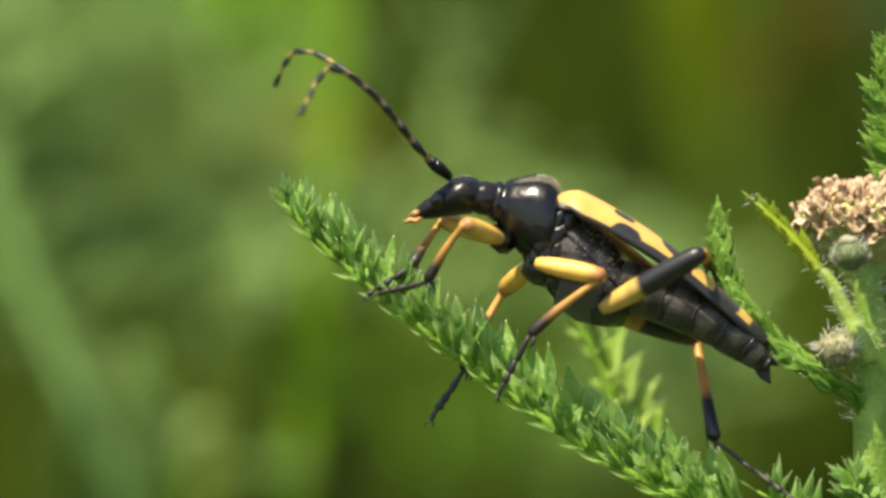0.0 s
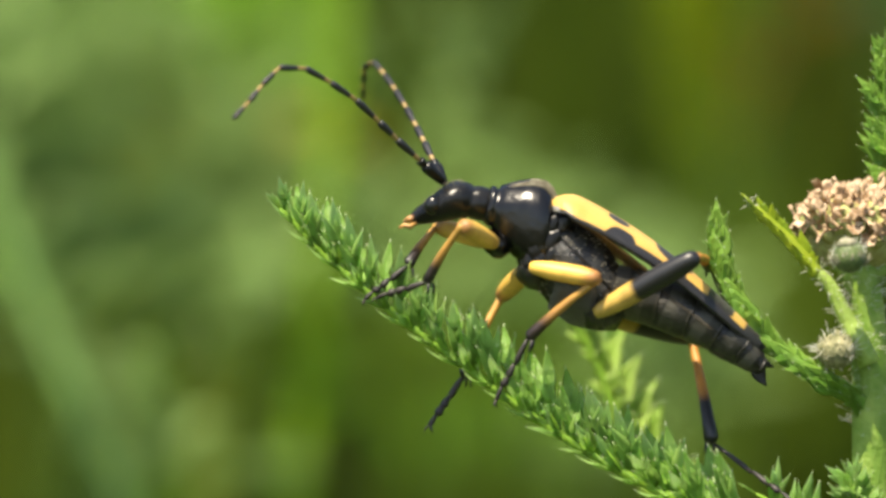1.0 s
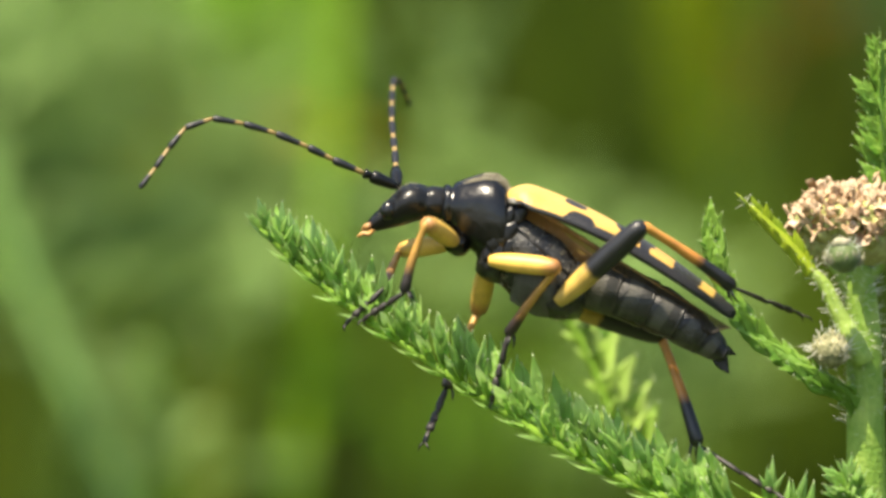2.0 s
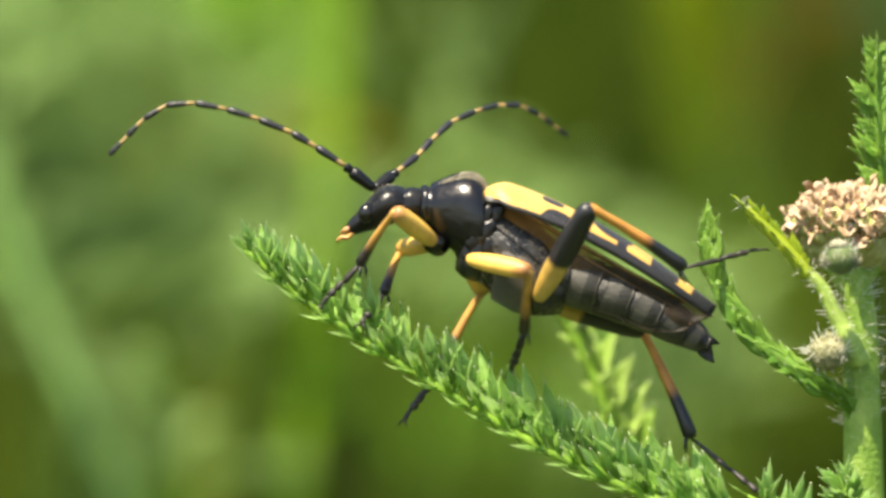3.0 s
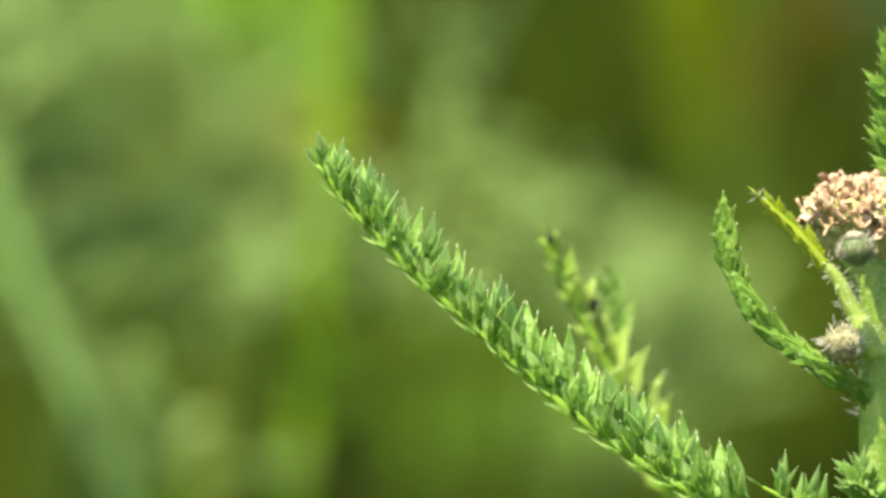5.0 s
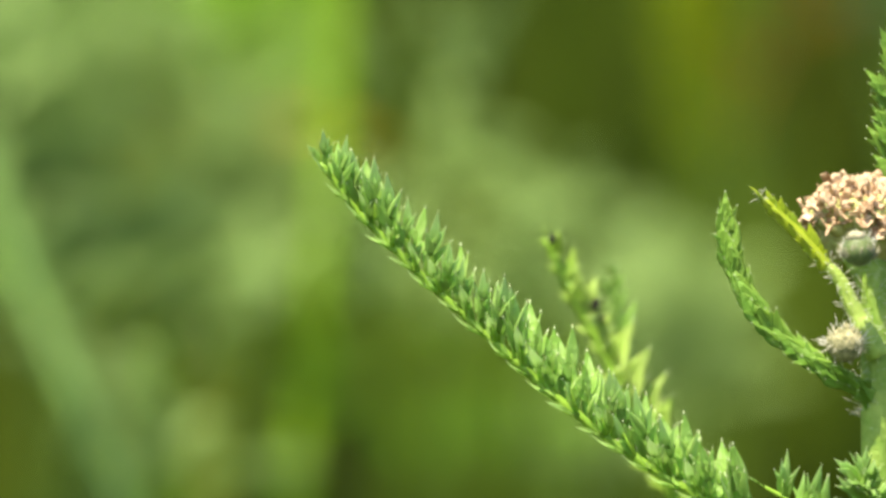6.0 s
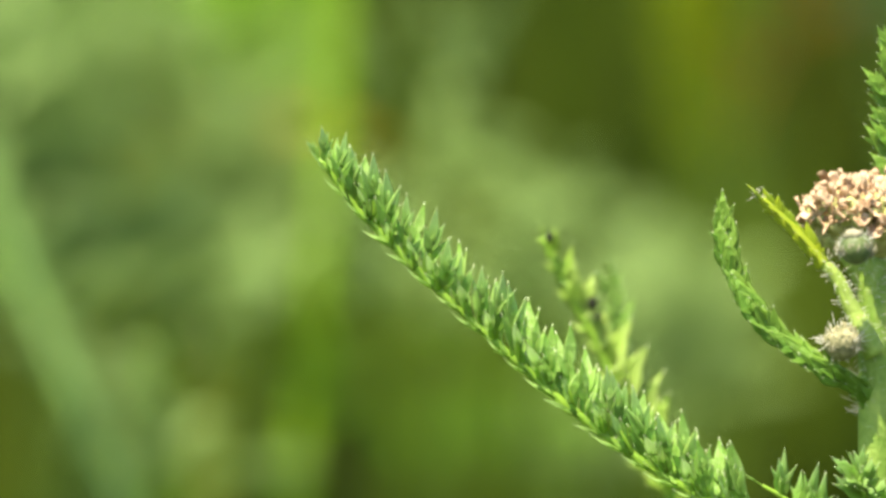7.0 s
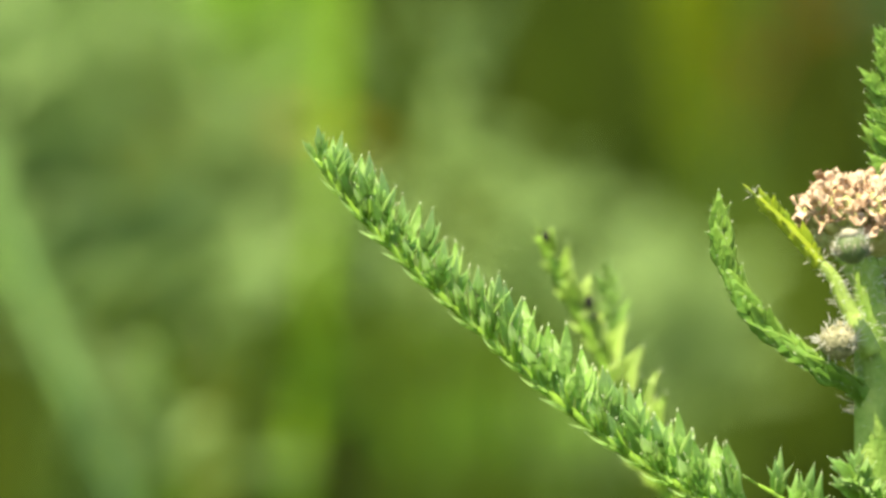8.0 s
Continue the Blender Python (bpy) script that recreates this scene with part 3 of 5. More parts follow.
    # softer leaf behind the beetle
    yarrow_leaf("back_leaf", plant, at(1230, 960, .012), [at(1230, 960, .012), at(1120, 790, .012), at(1060, 640, .012), at(1000, 530, .012), at(955, 430, .012)], (128, 96),
                [((1, -.2, .6), 1), ((-1, -.2, .3), .42), ((.6, -1, .6), .8)], frayed_leaf, 26, "pale yellow-green leaf with frayed lobes", gap=58, count=1, tipward=.5, rib=(15, 9), broad=1.6, face=(-.3, -.8, .4))
    yarrow_leaf("back_leaf", plant, at(1150, 830, .013), [at(1150, 830, .013), at(1105, 720, .013), at(1080, 610, .013), at(1076, 500, .013)], (92, 66),
                [((1, -.2, .4), 1), ((-1, -.2, .3), .8), ((.2, -1, .5), .8)], leaf_upper, 28, "", gap=40, count=1, tipward=.62, rib=(10, 6), broad=1.5, face=(-.3, -.8, .4))
    for u, v, r in ((964, 432, 8), (1040, 548, 9), (1050, 572, 6)):
        part("speck", mesh_of("speck", [uneven(ball((0, 0, 0), r * U, 10, 1.3), 5, 9)], [speck_mat]), plant, Matrix.Translation(rel(u, v, .0112)), "dark speck on the leaf")
    part("stem_hair", mesh_of("stem_hair", hairs([rel(1340, 372), rel(1330, 356), rel(1326, 350)], 4 * U, 14, 14 * U, rng), [hair_mat]), plant, None, "fine white hairs")
    # the long leaf that bears the beetle
    base = at(1245, 900)
    leaf = feather_leaf(plant, base, [at(1325, 946), base, at(1155, 858), at(1055, 802), at(955, 737), at(865, 671), at(785, 611), at(697, 544), at(622, 481), at(562, 427), at(503, 360)], 27, "long feathery green leaf")
    # lower stalk of the leaf, down to the stem
    low = smooth_path([at(1310, 937) - base, at(1350, 962) - base, at(1440, 1040) - base, at(1548, 1150) - base], 6)
    part("leaf_stalk", mesh_of("leaf_stalk", [tube(low, [12 * U] * len(low), 8)], [rachis_mat]), plant, Matrix.Translation(base - foot))
    return plant, leaf, foot, base


# ---- beetle ----
def elytron_material():
    m = material("elytron", YELLOW, (0.44, 0.24, 0.045), rough=0.4, scale=700, fine=11000, bump=0.9, depth=4e-5, sheen=0.15)
    n, l = m.node_tree.nodes, m.node_tree.links
    mix = n[m["mix"]]
    uv, sep = n.new("ShaderNodeUVMap"), n.new("ShaderNodeSeparateXYZ")
    uv.uv_map = "spots"
    wob = n.new("ShaderNodeTexNoise")
    wob.inputs["Scale"].default_value = 9
    l.new(uv.outputs["UV"], wob.inputs["Vector"])
    shift = n.new("ShaderNodeVectorMath")
    shift.operation = "MULTIPLY_ADD"
    shift.inputs[1].default_value = (0.03, 0.06, 0)
    l.new(wob.outputs["Color"], shift.inputs[0])
    l.new(uv.outputs["UV"], shift.inputs[2])
    l.new(shift.outputs[0], sep.inputs[0])

    def math_node(op, a, b):
        k = n.new("ShaderNodeMath")
        k.operation = op
        for i, q in enumerate((a, b)):
            if isinstance(q, (int, float)):
                k.inputs[i].default_value = q
            else:
                l.new(q, k.inputs[i])
        return k.outputs[0]

    s, w = math_node("SUBTRACT", sep.outputs["X"], 0.017), math_node("SUBTRACT", sep.outputs["Y"], 0.03)
    dist = None
    # black marks: middle along and across, half sizes
    for cs, cw, rs, rw in ((.25, .31, .045, .17), (.295, 1.0, .064, .40), (.51, .05, .095, .54), (.565, .85, .024, .5), (.755, .5, .066, .9), (.975, .5, .09, 1.2),
                           # mark at .70: black outer band, the turned-under edge's shade painted in
                           (.62, -.06, .62, .14), (.70, 1.08, .46, .36), (.3, 1.05, .5, .12)):
        a = math_node("DIVIDE", math_node("SUBTRACT", s, cs), rs)
        b = math_node("DIVIDE", math_node("SUBTRACT", w, cw), rw)
        e = math_node("ADD", math_node("POWER", math_node("ABSOLUTE", a, 0), 2.5), math_node("POWER", math_node("ABSOLUTE", b, 0), 2.5))
        dist = e if dist is None else math_node("MINIMUM", dist, e)
    edge = n.new("ShaderNodeMapRange")
    edge.inputs["From Min"].default_value, edge.inputs["From Max"].default_value = 0.85, 1.1
    l.new(dist, edge.inputs["Value"])
    out = n.new("ShaderNodeMix")
    out.data_type = "RGBA"
    out.inputs["A"].default_value = (0.012, 0.011, 0.011, 1)
    for k in list(mix.outputs["Result"].links):
        l.new(out.outputs["Result"], k.to_socket)
    l.new(mix.outputs["Result"], out.inputs["B"])
    l.new(edge.outputs[0], out.inputs["Factor"])
    return m


def elytron_mesh(side, outer, inner):
    """A wing case from the shoulder back along +x; its inner edge lies on the middle line, side is -1 for the left one."""
    L, W, n, k = 458, 90, 40, 12
    V, UVs = [], []
    for shell in (0, 1):
        for i in range(n + 1):
            s = i / n
            width = W * (0.86 + 0.14 * math.sin(min(1, s / 0.12) * math.pi / 2)) * (1 - 0.52 * s ** 1.4)
            round_off = 1 - math.sqrt(1 - (1 - s / 0.1) ** 2) if s < 0.1 else 0.0
            if s > 0.72:
                width *= 1 - 0.82 * ((s - 0.72) / 0.28) ** 2.2
            for j in range(k + 1):
                w = j / k
                a = w * radians(78)
                y = math.sin(a) * width / math.sin(radians(78)) * 0.94
                y = y * (1 - 0.55 * round_off) + 0.2 * W * round_off
                high = 16 + 24 * math.sin(math.pi * s ** 0.85) - 20 * max(0, 1 - s / 0.07) ** 2
                low = high - 46 * (1 - 0.55 * s) * (0.5 + 0.5 * math.sin(min(1, s / 0.13) * math.pi / 2))
                z = high + (low - high) * (1 - math.cos(a)) / (1 - math.cos(radians(78))) - shell * 4.0
                V.append(Vector((s * L + 34 * abs(w - 0.35) ** 2 * max(0, 1 - s / 0.16), side * (y - shell * (1 if j else 0)), z)) * U)
                UVs.append((s, w))
    F = []
    m1 = (n + 1) * (k + 1)
    flip = side < 0
    for i in range(n):
        for j in range(k):
            a, b, c, d = i * (k + 1) + j, (i + 1) * (k + 1) + j, (i + 1) * (k + 1) + j + 1, i * (k + 1) + j + 1
            top = (a, b, c, d)
            F.append(top if not flip else top[::-1])
            bot = tuple(q + m1 for q in (d, c, b, a))
            F.append(bot if not flip else bot[::-1])
    border = [i * (k + 1) for i in range(n + 1)] + [n * (k + 1) + j for j in range(1, k + 1)] + [i * (k + 1) + k for i in range(n - 1, -1, -1)] + [j for j in range(k - 1, 0, -1)]
    for a, b in zip(border, border[1:] + border[:1]):
        q = (a, a + m1, b + m1, b)
        F.append(q if not flip else q[::-1])
    me = mesh_of("elytron", [(V, F)], [outer, inner])
    for p in me.polygons:
        if all(v >= m1 for v in p.vertices):
            p.material_index = 1
    layer = me.uv_layers.new(name="spots")
    for loop in me.loops:
        layer.data[loop.index].uv = UVs[loop.vertex_index % m1]
    return me


def wing_material():
    m = banded("wing_membrane", [(0, (0.60, 0.30, 0.07)), (140 * U, (0.48, 0.26, 0.08)), (230 * U, (0.12, 0.08, 0.045)), (440 * U, (0.03, 0.026, 0.022))], rough=0.4, scale=900, bump=0.2, spec=0.25, through=0.4)
    n, l = m.node_tree.nodes, m.node_tree.links
    old = n["Material Output"].inputs["Surface"].links[0].from_socket
    tr, mx = n.new("ShaderNodeBsdfTransparent"), n.new("ShaderNodeMixShader")
    tr.inputs["Color"].default_value = (0.9, 0.8, 0.65, 1)
    mx.inputs["Fac"].default_value = 0.5
    l.new(old, mx.inputs[2])
    l.new(tr.outputs[0], mx.inputs[1])
    l.new(mx.outputs[0], n["Material Output"].inputs["Surface"])
    return m


def wing_mesh(mat):
    """A hind wing along +x, its front edge on y = 0 and the membrane towards +y, lightly pleated."""
    L, W, n, k = 440, 90, 26, 10
    V, F = [], []
    for i in range(n + 1):
        s = i / n
        w = W * min(1, .3 + 1.5 * s) * math.sqrt(max(0.003, 1 - max(0, (s - .5) / .5) ** 3))
        for j in range(k + 1):
            q = j / k
            V.append(Vector((s * L - 20 * q * s, q * w, 5 * math.sin(q * 9) * (1 - .4 * s) - 8 * q * q)) * U)
            if i < n and j < k:
                a = i * (k + 1) + j
                F.append((a, a + k + 1, a + k + 2, a + 1))
    return mesh_of("hind_wing", [(V, F)], [mat])


def leg_meshes(kind):
    fl, tl, sl = {"front": (112, 128, 96), "middle": (126, 166, 122), "hind": (208, 212, 205)}[kind]
    thick = {"front": 19, "middle": 19, "hind": 23}[kind]
    femur = tube([(s * fl * U, 0, 0) for s in (0, .05, .15, .3, .5, .68, .82, .92, .97, 1.0, 1.03)],
                 [q * thick * U for q in (.5, .66, .82, .95, 1.0, 1.0, .95, .86, .78, .62, .3)], 16, .9)
    out = [part_data for part_data in (mesh_of("femur", [femur], [hind_femur_mat if kind == "hind" else leg_yellow]),)]
    t = {"front": 8, "middle": 8.5, "hind": 10.5}[kind]
    tib = [tube([(s * tl * U, 0, math.sin(s * 3.1) * 4 * U) for s in (-.02, .03, .1, .3, .6, .85, .96, 1.0)], [q * t * U for q in (.5, .95, .75, .8, 1.0, 1.2, 1.3, .8)], 10)]
    for sg in (-1, 1):
        tib.append(tube([(tl * .97 * U, sg * 6 * U, -8 * U), (tl * 1.03 * U, sg * 8 * U, -16 * U), (tl * 1.09 * U, sg * 9 * U, -20 * U)], [3.2 * U, 2.4 * U, .6 * U], 5))
    out.append(mesh_of("tibia", tib, [{"front": front_tibia_mat, "middle": mid_tibia_mat, "hind": hind_tibia_mat}[kind]]))
    pieces, x = [], 0.0
    cuts = (.42, .2, .16, .22) if kind != "hind" else (.5, .22, .12, .16)
    for k, c in enumerate(cuts):
        a, b = x * sl, (x + c) * sl
        r = (7.5, 8.5, 9.5, 5.5)[k] * (1 if kind != "hind" else .8)
        pieces.append(tube([(a * U, 0, 0), ((a * .7 + b * .3) * U, 0, 0), ((a * .25 + b * .75) * U, 0, -1 * U), (b * U, 0, -3 * U)], [.5 * r * U, .75 * r * U, r * U, .7 * r * U], 8, .8))
        x += c
    for sg in (-1, 1):
        pieces.append(tube([(sl * .97 * U, 0, -2 * U), (sl * 1.06 * U, sg * 8 * U, -3 * U), (sl * 1.1 * U, sg * 12 * U, -10 * U)], [2.6 * U, 2 * U, .5 * U], 5))
    out.append(mesh_of("tarsus", pieces, [tarsus_mat]))
    return out, (fl, tl, sl)


# rings of the abdomen: length, half height at the hind end
RINGS = ((66, 46), (62, 44), (58, 39), (54, 31), (46, 17))
ANTENNA = (50, 14, 60, 50, 62, 60, 57, 52, 47, 42, 46)
HIP = {"front": (-84, -80, 34), "middle": (-14, -106, 66), "hind": (116, -160, 70)}


def build_beetle():
    b = thing("beetle", at(985, 365), "black longhorn beetle with yellow spotted wing cases and yellow legs", "beetle")
    P = {}
    rng = random.Random(51)
    chest = [(-38, -78, 20, 22), (-28, -72, 46, 52), (-8, -70, 60, 66), (4, -71, 60, 67), (9, -72, 66, 73), (15, -74, 68, 74), (45, -86, 73, 84), (80, -99, 74, 85), (110, -113, 72, 79), (138, -127, 66, 62), (158, -136, 56, 44), (168, -140, 20, 18)]
    P["thorax"] = part("thorax", mesh_of("thorax", [
        uneven(loft(chest, 40), 5, 28),
        uneven(loft([(-34, -112, 20, 16), (-24, -112, 52, 26), (-8, -114, 62, 30), (8, -116, 58, 26), (18, -116, 20, 14)], 24), 4, 14),
        uneven(loft([(-20, -60, 56, 20), (-10, -62, 66, 34), (6, -66, 70, 36), (14, -68, 60, 20)], 24), 5, 12),
        uneven(loft([(84, -152, 22, 16), (98, -157, 62, 27), (120, -162, 68, 27), (138, -162, 58, 22), (150, -160, 20, 11)], 24), 4, 14)], [meso]), b, None, "black thorax")
    part("side_plate", mesh_of("side_plate", [uneven(loft([(30, -100, 40, 40), (36, -102, 70, 68), (48, -106, 77, 72), (80, -114, 78, 74), (100, -120, 77, 71), (112, -125, 70, 64), (118, -128, 40, 40)], 40), 5, 24)], [hairy]), P["thorax"], None, "satin grey-haired side plate")
    part("down", mesh_of("down", down(chest[2:10], 900, 4, rng, back=2.2), [down_mat]), P["thorax"], None, "fine pale grey hairs")
    def seam(points, r, mat):
        """A narrow ridge over the thorax through (x, z), on both sides."""
        out = []
        for sg in (-1, 1):
            pts = []
            for x, z in points:
                rx = [q + (w - q) * f for a, c in zip(chest, chest[1:]) if a[0] <= x <= c[0] for f in [(x - a[0]) / (c[0] - a[0])] for q, w in zip(a[1:], c[1:])][:3]
                k = max(-.98, min(.98, (z - rx[0]) / rx[2]))
                pts.append(Vector((x, sg * rx[1] * math.sqrt(1 - k * k), z)) * U)
            pts = smooth_path(pts, 4)
            out.append(uneven(tube(pts, [r * U] * len(pts), 6), 1.5, 10))
        return mesh_of("seam", out, [mat])

    for points, r in ((((22, -40), (60, -66), (110, -96), (140, -118)), 2.6), (((12, -30), (8, -70), (4, -110)), 3.5), (((128, -90), (118, -130), (100, -168)), 2.2)):
        part("seam", seam(points, r, chitin), P["thorax"])
    for x, z, y, r in ((2, -30, 62, 13), (12, -52, 66, 11), (-6, -66, 60, 15), (4, -92, 62, 13), (-14, -92, 54, 12), (24, -20, 60, 10), (-2, -10, 52, 9), (18, -78, 68, 9)):
        for sg in (-1, 1):
            part("plate", mesh_of("plate", [turned(uneven(ball((0, 0, 0), r * 1.15 * U, 12, 1.5), 6, 9), Matrix.Diagonal((1, .32, 1, 1)))], [chitin]), P["thorax"], pose(x * U, sg * y * U, z * U, 0, 25, 0))
    part("scutellum", mesh_of("scutellum", [loft([(-6, 10, 8, 4), (4, 12, 18, 6), (22, 12, 12, 5), (34, 8, 3, 2)], 12)], [chitin]), b)
    shield = [(-114, -14, 26, 20), (-113, -14, 36, 31), (-107, -15, 40, 35), (-101, -17, 41, 36), (-97, -18, 38, 33), (-93, -16, 42, 40), (-82, -18, 47, 48), (-66, -21, 54, 59), (-46, -25, 62, 71), (-26, -29, 68, 77), (-10, -35, 71, 75), (2, -42, 70, 66), (10, -46, 52, 48), (14, -46, 20, 20)]
    P["pronotum"] = part("pronotum", mesh_of("pronotum", [
        uneven(loft(shield, 40, 2.3), 4, 30),
        uneven(loft([(-108, -70, 12, 10), (-98, -75, 36, 20), (-80, -82, 44, 23), (-66, -81, 40, 22), (-54, -76, 12, 10)], 20), 3, 12)], [prono]), b, None, "glossy black pronotum with fine pale hairs")
    part("down", mesh_of("down", down(shield[5:13], 3000, 4.0, rng, .95, 2.19, 3.2, 2.3), [down_mat]), P["pronotum"], None, "fine pale golden hairs")
    skull = [(-104, -16, 30, 28), (-116, -15, 33, 30), (-130, -15, 35, 31), (-137, -15, 34, 30), (-141, -15, 32, 27), (-146, -16, 37, 31), (-156, -17, 42, 34), (-172, -20, 44, 36), (-187, -26, 42, 36), (-199, -35, 34, 31), (-211, -45, 26, 26), (-223, -55, 21, 20), (-233, -62, 18, 16), (-240, -65, 9, 9)]
    head = P["head"] = part("head", mesh_of("head", [uneven(loft(skull, 28), 2.5, 18)], [chitin]), b, None, "glossy black head")
    part("down", mesh_of("down", down(skull[6:12], 200, 4, rng, .2, 2.9, -2.0), [down_mat]), head)
    for sg in (-1, 1):
        part("eye", mesh_of("eye", [turned(ball((0, 0, 0), 15 * U, 14, 1.2), pose(-206 * U, sg * 25 * U, -36 * U))], [eye_mat]), head)
        part("palp", mesh_of("palp", [tube([Vector(q) * U for q in ((-228, sg * 10, -72), (-238, sg * 15, -82), (-247, sg * 14, -81), (-256, sg * 12, -88))], [3.5 * U, 4.5 * U, 4.5 * U, 2.5 * U], 8)], [palp_mat]), head, None, "orange palp")
        part("mandible", mesh_of("mandible", [tube([Vector(q) * U for q in ((-231, sg * 9, -64), (-243, sg * 9, -69), (-250, sg * 3, -75))], [7 * U, 6 * U, 2.5 * U], 8)], [palp_mat]), head)
    # abdomen of overlapping rings, hinged at its front end
    ab = P["abdomen"] = part("abdomen", mesh_of("abdomen", [loft([(-40, 0, 20, 18), (-25, 0, 54, 42), (0, 0, 62, 46), (60, 0, 60, 44), (62, 0, 20, 20)], 28)], [hairy]), b, None, "dark grey ringed abdomen")
    x, r = 50.0, 47.0
    P["rings"] = []
    for k, (l, r2) in enumerate(RINGS):
        rows = [(x - 10, -1, r * .8, r * .72), (x, -1, r * 1.1, r * .95), (x + l * .22, 0, (r * .8 + r2 * .2) * 1.14, r * .8 + r2 * .2), (x + l * .62, 0, (r * .4 + r2 * .6) * 1.16, (r * .4 + r2 * .6) * 1.015), (x + l * .9, 0, r2 * 1.16, r2 * 1.02), (x + l, 0, r2 * 1.1, r2 * .97), (x + l + 4, 0, r2 * .8, r2 * .7)]
        edge = [(x + l * .93, 0, r2 * 1.15, r2 * 1.01), (x + l * .97, 0, r2 * 1.17, r2 * 1.03), (x + l + 1, 0, r2 * 1.12, r2 * .99), (x + l + 2, 0, r2 * .8, r2 * .7)]
        ring = part("abdomen_ring", mesh_of("abdomen_ring", [uneven(loft(rows, 28), 3, 16), uneven(loft(edge, 28), 3, 16) + (1,)], [ring_mat, ring_edge, ring_pale]), ab)
        for p in ring.data.polygons[56:84]:
            p.material_index = 2
        if k == len(RINGS) - 1:
            for up in (1, -1):
                part("tail_plate", mesh_of("tail_plate", [turned(uneven(blade((34 - up * 6) * U, (22 - up * 5) * U, 7 * U, .1, rings=6, n=8, base=.9, tip=.14), 2, 9), pose((x + l - 10) * U, 0, up * 7 * U, 90, -up * 17, 0))], [chitin]), ring)
        P["rings"].append(ring)
        x, r = x + l, r2
    outer = elytron_material()
    wing_mat = wing_material()
    vein_mat = material("wing_vein", (0.40, 0.23, 0.09), (0.18, 0.10, 0.04), rough=0.4, scale=3000)
    for side, tag in ((-1, "near"), (1, "far")):
        P["elytron", tag] = part("elytron", elytron_mesh(side, outer, under_mat), b, None, "yellow wing case with black spots")
        wing = P["wing", tag] = part("hind_wing", wing_mesh(wing_mat), b, None, "translucent brown hind wing")
        for y0, y1, r in ((1, 6, 4), (12, 30, 2.2), (24, 62, 1.6), (40, 76, 1.8)):
            pts = [Vector((s * 425 * (1 - .1 * y1 / 100), y0 + (y1 - y0) * s ** .8 * math.sin(math.pi * min(.9, .3 + s * .6)), 3)) * U for s in (0, .15, .3, .5, .7, .9)]
            part("vein", mesh_of("vein", [tube(pts, [r * U * (1 - .12 * i) for i in range(6)], 6)], [vein_mat]), wing)
        for kind in ("front", "middle", "hind"):
            meshes, lengths = leg_meshes(kind)
            P[kind, tag] = [part(nm, me, b) for nm, me in zip(("femur", "tibia", "tarsus"), meshes)], lengths
        segs = []
        for k, l in enumerate(ANTENNA):
            r0, r1 = (9, 12) if k == 0 else ((7, 9) if k == 1 else (5.2 - .22 * k, 8.0 - .3 * k))
            me = mesh_of("antenna_segment", [tube([(0, 0, 0), (l * .15 * U, 0, 0), (l * .75 * U, 0, 0), (l * .97 * U, 0, 0), (l * 1.02 * U, 0, 0)], [r0 * .8 * U, r0 * U, r1 * U, r1 * .95 * U, r1 * .5 * U], 8)], [chitin if k < 2 else ant_mat])
            segs.append(part("antenna_segment", me, b))
        P["antenna", tag] = segs
    return b, P


# ---- soft plants behind ----
def far_leaf_mesh(seed, mat, length, size, lobes=9):
    """A feathery leaf in one mesh, along +x."""
    rng = random.Random(seed)
    out = [tube([(0, 0, 0), (length * .5, 0, length * .06), (length, 0, 0)], [size * .06, size * .05, size * .02], 6)]
    for k in range(lobes):
        s = (k + .5) / lobes
        for sg in (-1, 1):
            for j in range(3):
                m = pose(length * s, 0, length * .2 * s * (1 - s), rng.uniform(-40, 40), rng.uniform(-30, 10), sg * rng.uniform(30, 75))
                out.append(turned(blade(size * rng.uniform(.5, 1) * (1.1 - .6 * s), size * .2, size * .05, .1, rings=3, n=4), m))
    return mesh_of("feathery_leaf", out, [mat])


def deep(y):
    """The depth at which a plant of the meadow stands."""
    return y * 1.35


def soft_plant(name, label, path, radius, mat, leaves, leaf_mesh, category="plant", group=""):
    """A plant far out of focus: a stem through the path, down to the ground, with feathery leaves."""
    low = path[-1]
    foot = Vector((low.x, low.y, 0.0))
    plant = thing(name, foot, label, category, group)
    pts = smooth_path([p - foot for p in path], 6) + [Vector((0, 0, (low.z - foot.z) * .5)), Vector((0, 0, -0.003))]
    part("stem", mesh_of("stem", [tube(pts, [radius * (0.8 + .3 * i / len(pts)) for i in range(len(pts))], 10)], [mat]), plant)
    for place, direction, scale in leaves:
        part("leaf", leaf_mesh, plant, along(place - foot, direction) @ Matrix.Diagonal((scale, scale, scale, 1)))
    return plant


